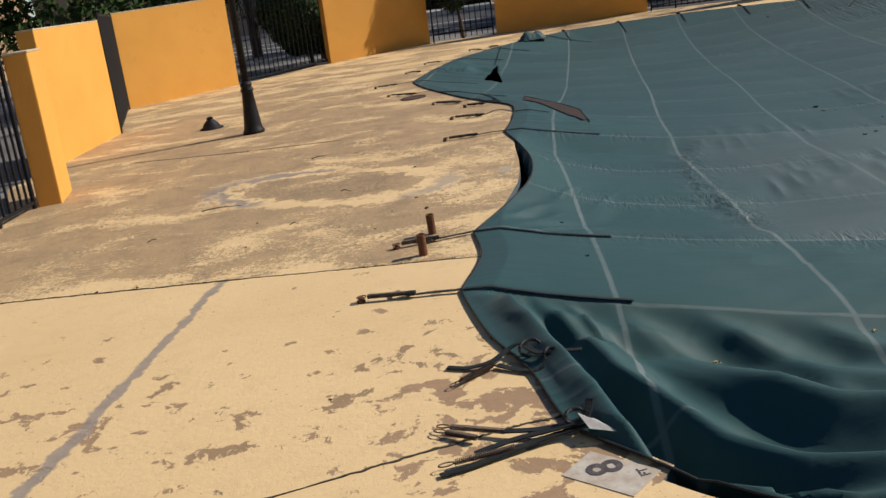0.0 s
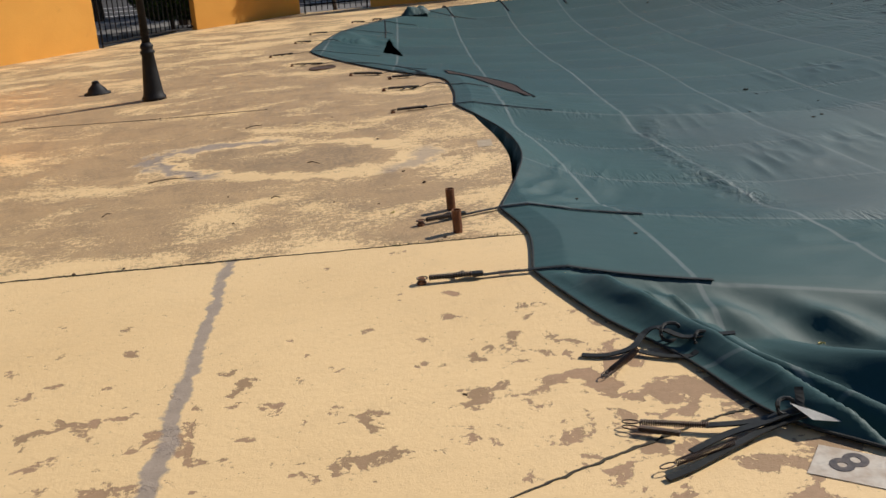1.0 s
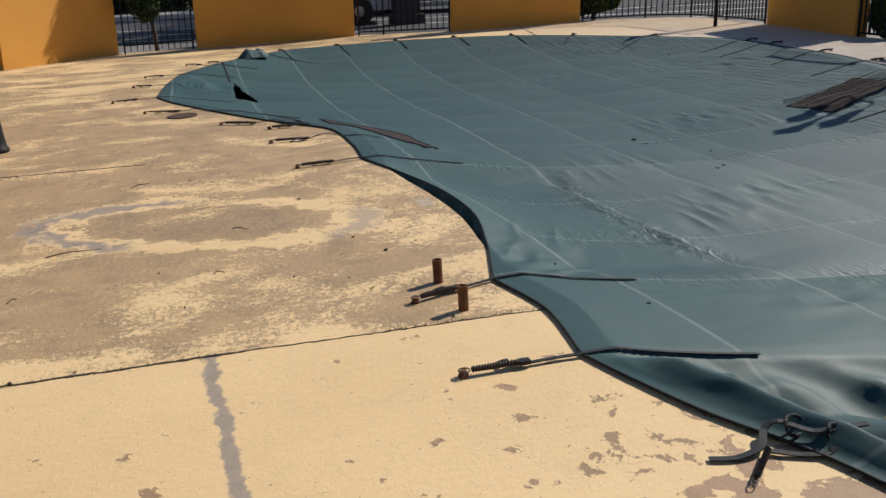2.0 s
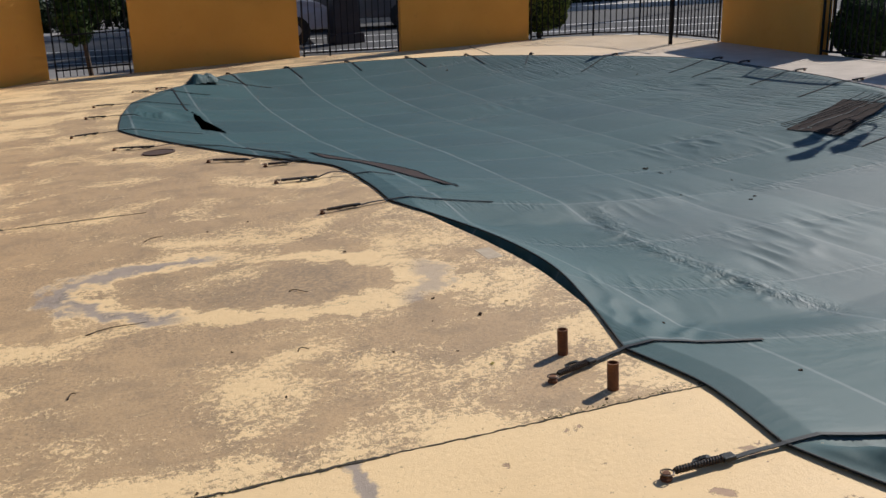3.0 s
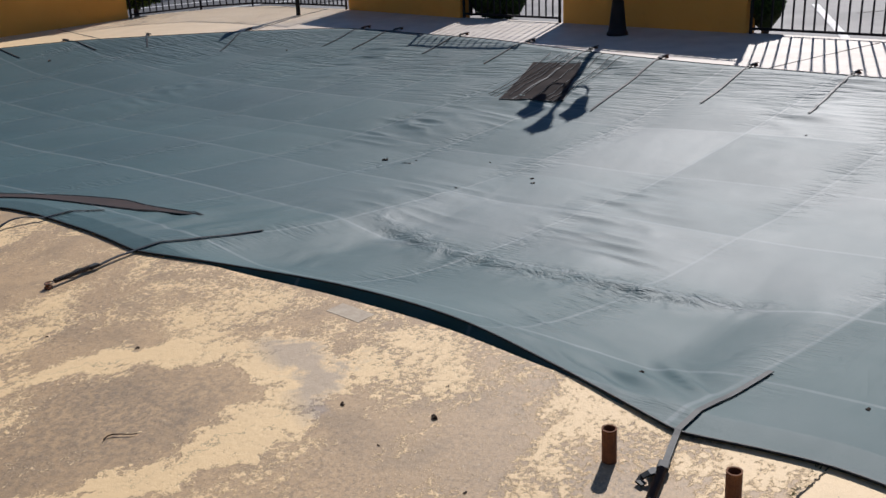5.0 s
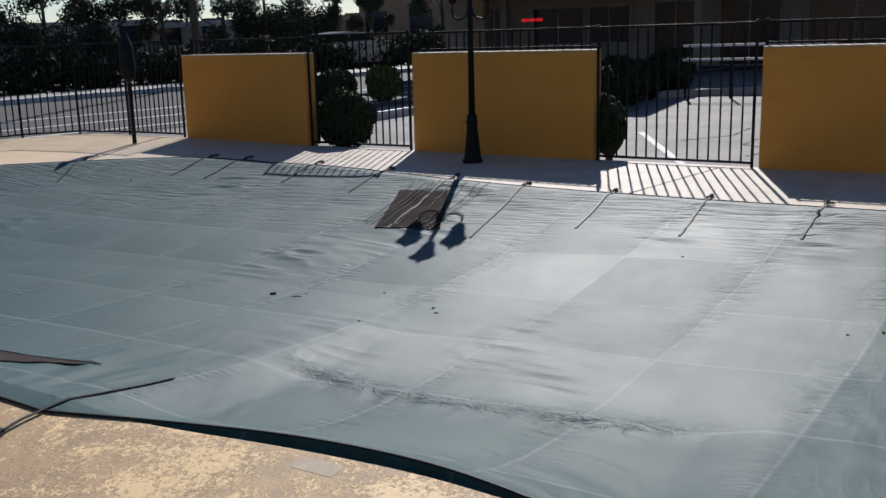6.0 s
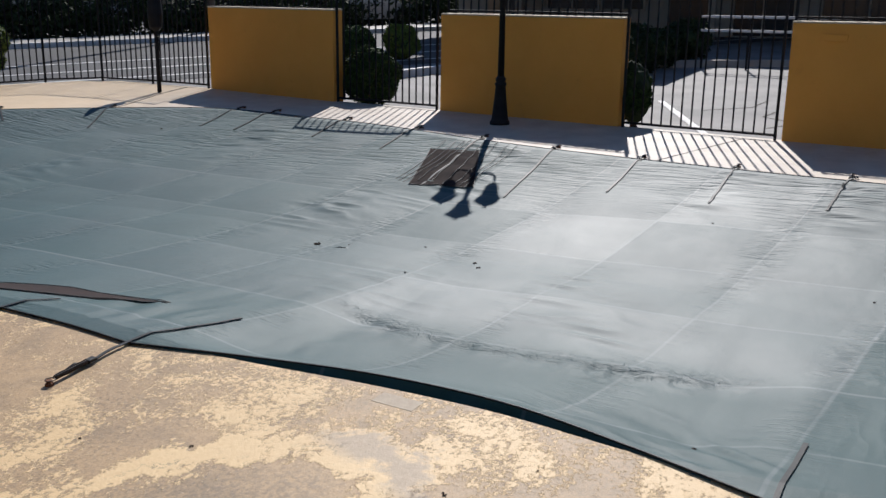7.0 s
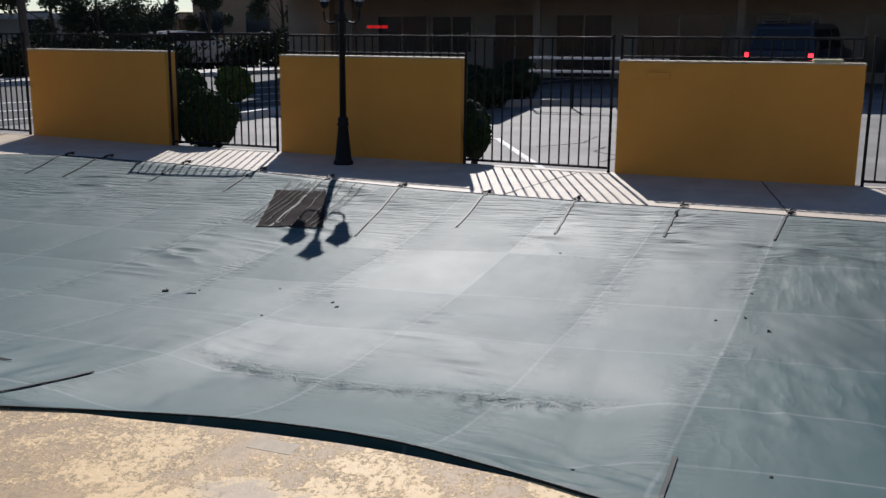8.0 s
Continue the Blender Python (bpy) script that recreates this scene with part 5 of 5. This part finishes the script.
strip("pavement_street", 31.4, 33.2, -0.098, 0.045, -60, 90, MAT_CONCRETE, "concrete pavement along the street", "pavement")
spheres = [(*(RN * (34.2 + 0.4 * math.sin(k)) + RD * (-34 + 0.8 * k)).xy, 0.45 + 0.2 * math.sin(2.3 * k), 0.8) for k in range(85)]
data = leaf_cloud(spheres, 70000, 0.10, 5, 0.2)
data.materials.append(MAT_HEDGE)
tagged(new("far_hedge", data), "dark hedge row beyond the street", "hedge", kind="stuff")


def bars(a, b, name, w, h, z, material, label, category):
    a, b = Vector((*a, 0)), Vector((*b, 0))
    bm = bmesh.new()
    turn = Matrix.Rotation(math.atan2((b - a).y, (b - a).x), 4, 'Z')
    m = (a + b) / 2
    box(bm, ((b - a).length, w, h), (m.x, m.y, z), turn, 0.004)
    return tagged(part(name, bm, material), label, category, kind="structure")


bars((11.39, 9.09), (7.95, 7.55), "parking_line", 0.10, 0.006, -0.096, MAT_PAINT, "white painted parking line on the lot", "road marking")
bars((12.3, 14.5), (15.5, 13.8), "kerb_planter", 0.15, 0.16, -0.03, MAT_PAINT, "pale kerb of a planting bed", "kerb")
bars((17.2, 9.6), (18.7, 6.4), "kerb_lot", 0.15, 0.15, -0.03, MAT_CONCRETE, "concrete kerb at the end of the lot", "kerb")
bars((15.4, 12.4), (17.2, 9.6), "kerb_lot_side", 0.15, 0.15, -0.03, MAT_CONCRETE, "concrete kerb at the end of the lot", "kerb")
for pts in ([(9.3, 7.2), (9.9, 6.9), (10.3, 7.4), (10.9, 7.3)], [(10.6, 8.3), (11.2, 7.7), (12.1, 7.6)]):
    joint("lot_crack", pts, 0.03, MAT_JOINT, "dark crack in the lot's asphalt", 0.6, -0.0985)
pole = tagged(part("utility_pole", tube(bmesh.new(), [(21.2, 26.2, -0.1), (21.15, 26.2, 9.0)], 0.13, 10, 0.10), MAT_BARK), "dark wooden utility pole beside the street", "utility pole")


# ---- buildings ----
MAT_SIGN = Nodes("red_sign_light", 0.5)
MAT_SIGN.b.inputs["Emission Color"].default_value = (1.0, 0.02, 0.02, 1)
MAT_SIGN.b.inputs["Emission Strength"].default_value = 0.35
MAT_SIGN.color((0.5, 0.02, 0.02))
motel = thing("motel", "shaded beige stucco motel across the parking lot", "building")
part("wall", boxes(((6, 40, 6.6), (30, 0.2, 3.2))), MAT_BEIGE, motel)
part("roof", boxes(((7.4, 41, 0.35), (29.6, 0.2, 6.6)), bevel=0.03), MAT_TAN, motel, "tan flat roof edge")
# slab above the view, deepened so that the wall below lies in shade
part("walkway", boxes(((3.4, 40, 0.35), (25.4, 0.2, 2.6)), bevel=0.02), MAT_TAN, motel, "upper walkway slab, made deep to shade the wall")
for y0, y1, z0, z1 in ((16.9, 15.2, 0.7, 1.82), (15.0, 13.7, 0.7, 1.80), (12.9, 11.6, 0.05, 1.86), (10.9, 9.2, -0.05, 1.84), (8.4, 5.9, 0.0, 1.84), (4.9, 3.2, 0.2, 1.84),
                       (1.9, 0.2, 0.2, 1.84), (-1.5, -4.0, 0.2, 1.84), (18.8, 17.8, 0.0, 1.9)):
    ob = part("window", boxes(((0.05, y0 - y1, z1 - z0), (26.99, (y0 + y1) / 2, (z0 + z1) / 2))), MAT_DARKGLASS, motel, "dark recessed window")
    t = 0.07
    for size, at in (((0.09, y0 - y1 + 2 * t, t), (26.97, (y0 + y1) / 2, z1 + t / 2)), ((0.09, y0 - y1 + 2 * t, t), (26.97, (y0 + y1) / 2, z0 - t / 2)),
                     ((0.09, t, z1 - z0), (26.97, y0 + t / 2, (z0 + z1) / 2)), ((0.09, t, z1 - z0), (26.97, y1 - t / 2, (z0 + z1) / 2)),
                     ((0.08, 0.05, z1 - z0), (26.96, (y0 + y1) / 2, (z0 + z1) / 2))):
        part("frame", boxes((size, at)), MAT_BEIGE, ob)
for y in (17.4, 11.3, 5.4, -0.6):
    part("column", boxes(((0.22, 0.22, 2.9), (25.7, y, 1.35)), bevel=0.01), MAT_BEIGE, motel)
for k in range(3):
    part("sign", boxes(((0.04, 0.20, 0.09), (25.5, 16.15 + 0.24 * k, 1.50))), MAT_SIGN.mat, motel, "small lit red sign")
# assumed roof, mostly out of view, placed for its shade on the lot
shade_roof = thing("shade_canopy", "assumed tan canopy before the motel, placed to shade the lot", "canopy")
part("roof", boxes(((6.6, 6.4, 0.9), (22.3, 14.5, 3.9)), bevel=0.03), MAT_TAN, shade_roof)
part("column", boxes(((0.4, 0.4, 3.6), (25.2, 18.0, 1.7)), bevel=0.02), MAT_TAN, shade_roof)
rail = thing("handrail", "white metal handrail beside the motel walkway", "handrail")
for z in (0.67, 0.945):
    part("rail", boxes(((0.05, 2.9, 0.05), (16.8, 8.25, z)), bevel=0.008), MAT_PAINT, rail)
for y in (6.85, 7.8, 8.75, 9.65):
    part("post", boxes(((0.04, 0.04, 1.05), (16.8, y, 0.42))), MAT_IRON, rail)
bush((21.5, 6.0, -0.1), 0.45, 1.05, 8, "small yellow-green shrub before the motel", MAT_LEAF_PALE, 900, 0.06)
for x, y, w, d, h, mat, label in ((45, 42, 16, 10, 1.9, MAT_BEIGE, "low beige shop building beyond the street"), (30, 47, 12, 9, 2.1, MAT_CONCRETE, "low grey shop building beyond the trees"),
                                  (52, 30, 10, 12, 3.4, MAT_TAN, "tan commercial building beyond the street"), (14, 52, 16, 8, 2.2, MAT_BEIGE, "pale low building beyond the street"),
                                  (-12, 48, 20, 9, 4.5, MAT_BEIGE, "pale low building beyond the street"), (-26, 30, 9, 24, 5.0, MAT_TAN, "tan building beyond the pool yard"),
                                  (-14, 2, 4, 30, 5.0, MAT_BEIGE, "beige motel wing behind the pool yard"), (2, -14, 26, 5, 5.0, MAT_BEIGE, "beige motel wing behind the pool yard")):
    ob = thing("building", label, "building", "far buildings")
    part("wall", boxes(((w, d, h), (x, y, h / 2 - 0.1))), mat, ob)
    part("roof", boxes(((w + 0.6, d + 0.6, 0.3), (x, y, h))), MAT_CONCRETE, ob)
    for k in range(int(w / 3)):
        part("window", boxes(((1.5, 0.1, 1.3), (x - w / 2 + 1.8 + 3 * k, y - d / 2, 1.5))), MAT_DARKGLASS, ob)
    for k in range(int(d / 3)):
        part("window", boxes(((0.1, 1.5, 1.3), (x - w / 2, y - d / 2 + 1.8 + 3 * k, 1.5))), MAT_DARKGLASS, ob)

# ---- vehicles ----
MAT_TYRE = worn("tyre_rubber", (0.015, 0.015, 0.015), (0.025, 0.025, 0.025), 20.0, 0.85)
MAT_RIM = worn("wheel_rim", (0.4, 0.4, 0.42), (0.3, 0.3, 0.3), 20.0, 0.35, 0.8)


def car_paint(name, c):
    m = Nodes(name, 0.3)
    m.color(m.mix(m.ramp(m.noise(3.0, 3), 0.3, 0.7), c, tuple(0.85 * v for v in c)))
    m.b.inputs["Coat Weight"].default_value = 0.6
    return m.mat


def vehicle(name, at, heading, length, width, height, paint, label, lit=False, boxy=True):
    ob = thing(name, label, "car", "vehicles", at=Matrix.Translation(at) @ Matrix.Rotation(heading, 4, 'Z'))
    L, W, H = length / 2, width / 2, height
    if boxy:
        prof = [(-L, 0.35), (-L, 0.95), (-L + 0.05, 1.05), (-L + 0.28, H - 0.08), (-L + 0.45, H), (0.45, H), (0.75, H - 0.08), (1.25, 1.08), (L - 0.25, 0.98), (L, 0.8), (L, 0.35)]
    else:
        prof = [(-L, 0.35), (-L, 0.80), (-L + 0.5, 0.92), (-L + 1.2, H - 0.05), (-0.3, H), (0.5, H - 0.06), (1.15, 0.95), (L - 0.3, 0.82), (L, 0.6), (L, 0.3)]
    bm = bmesh.new()
    sides = []
    for s_ in (-1, 1):
        sides.append([bm.verts.new((x, s_ * (W if z < 1.0 else W - 0.16 * (z - 1.0) / (H - 1.0 + 1e-6) - 0.03), z)) for x, z in prof])
    bm.faces.new(list(reversed(sides[0])))
    bm.faces.new(sides[1])
    for k in range(len(prof)):
        j = (k + 1) % len(prof)
        bm.faces.new((sides[0][k], sides[0][j], sides[1][j], sides[1][k]))
    bmesh.ops.recalc_face_normals(bm, faces=bm.faces[:])
    bmesh.ops.bevel(bm, geom=bm.edges[:], offset=0.04, segments=2, affect='EDGES')
    part("body", bm, paint, ob)
    for x0, x1 in ((-L + 0.55, -0.35), (-0.25, 0.60)):
        for s_ in (-1, 1):
            bm = bmesh.new()
            vs = [bm.verts.new(p) for p in ((x0, s_ * (W - 0.015), 1.10), (x1 + 0.2, s_ * (W - 0.015), 1.10), (x1, s_ * (W - 0.13), H - 0.13), (x0, s_ * (W - 0.13), H - 0.13))]
            bm.faces.new(vs)
            bmesh.ops.solidify(bm, geom=bm.faces[:], thickness=0.02)
            part("side_window", bm, MAT_DARKGLASS, ob)
    bm = bmesh.new()
    f0, f1 = ((-L + 0.04, 1.10), (-L + 0.25, H - 0.12)) if boxy else ((-L + 0.55, 0.98), (-L + 1.12, H - 0.10))
    vs = [bm.verts.new(p) for p in ((f0[0], W - 0.16, f0[1]), (f0[0], -W + 0.16, f0[1]), (f1[0], -W + 0.24, f1[1]), (f1[0], W - 0.24, f1[1]))]
    bm.faces.new(vs)
    bmesh.ops.translate(bm, vec=(-0.015, 0, 0.0), verts=bm.verts)
    bmesh.ops.solidify(bm, geom=bm.faces[:], thickness=0.02)
    part("rear_window", bm, MAT_DARKGLASS, ob)
    for x in (-L + 0.8, L - 0.85):
        for s_ in (-1, 1):
            bm = lathe(bmesh.new(), [(0.20, -0.11), (0.33, -0.11), (0.35, -0.08), (0.35, 0.08), (0.33, 0.11), (0.20, 0.11)], 20)
            bmesh.ops.transform(bm, matrix=Matrix.Translation((x, s_ * (W - 0.10), 0.35)) @ Matrix.Rotation(math.pi / 2, 4, 'X'), verts=bm.verts)
            wheel = part("wheel", bm, MAT_TYRE, ob)
            bm = lathe(bmesh.new(), [(0.21, -0.10), (0.21, 0.10), (0.05, 0.12)], 14)
            bmesh.ops.transform(bm, matrix=Matrix.Translation((x, s_ * (W - 0.10), 0.35)) @ Matrix.Rotation(math.pi / 2, 4, 'X'), verts=bm.verts)
            part("rim", bm, MAT_RIM, wheel)
    for s_ in (-1, 1):
        part("tail_light", boxes(((0.06, 0.12, 0.17), (-L + 0.0, s_ * (W - 0.10), 0.92)), bevel=0.01), MAT_TAIL if lit else MAT_TAIL_OFF, ob, "red tail light")
    part("bumper", boxes(((0.14, width - 0.06, 0.18), (-L - 0.02, 0, 0.50)), bevel=0.03), MAT_IRON, ob)
    part("plate", boxes(((0.02, 0.32, 0.15), (-L - 0.03, 0, 0.76))), MAT_PAINT, ob)
    if boxy:
        for s_ in (-1, 1):
            part("roof_rail", tube(bmesh.new(), [(-L + 0.6, s_ * (W - 0.28), H), (-L + 0.65, s_ * (W - 0.28), H + 0.06), (0.3, s_ * (W - 0.28), H + 0.06), (0.38, s_ * (W - 0.28), H)], 0.018, 6), MAT_RIM, ob)
    return ob


t = Nodes("lit_tail_light", 0.3)
t.color((0.6, 0.02, 0.02))
t.b.inputs["Emission Color"].default_value = (1.0, 0.03, 0.04, 1)
t.b.inputs["Emission Strength"].default_value = 2.5
MAT_TAIL = t.mat
MAT_TAIL_OFF = worn("red_lens", (0.25, 0.02, 0.02), (0.2, 0.02, 0.02), 20.0, 0.2)
vehicle("suv", (24.9, 3.75, -0.12), radians(-18), 4.5, 1.8, 1.72, car_paint("dark_blue_paint", (0.02, 0.025, 0.04)), "dark blue estate car with lit tail lights by the motel", True)
vehicle("pickup_truck", (22.6, -0.6, -0.12), radians(-20), 4.4, 1.75, 1.45, car_paint("black_paint", (0.012, 0.012, 0.014)), "dark parked car beside the motel", False, False)
vehicle("van", (2.75, 26.3, -0.1), radians(-12), 4.6, 1.85, 2.1, car_paint("pale_paint", (0.36, 0.38, 0.47)), "pale parked van behind the pool gate", False)
vehicle("parked_car", (7.0, 29.2, -0.1), radians(-28), 4.4, 1.75, 1.45, car_paint("grey_paint", (0.10, 0.10, 0.11)), "dark grey car parked across the street", False, False)
vehicle("parked_car", (27.5, 24.6, -0.1), radians(-28), 4.4, 1.75, 1.45, car_paint("silver_paint", (0.45, 0.46, 0.48)), "silver car parked by the street trees", False, False)
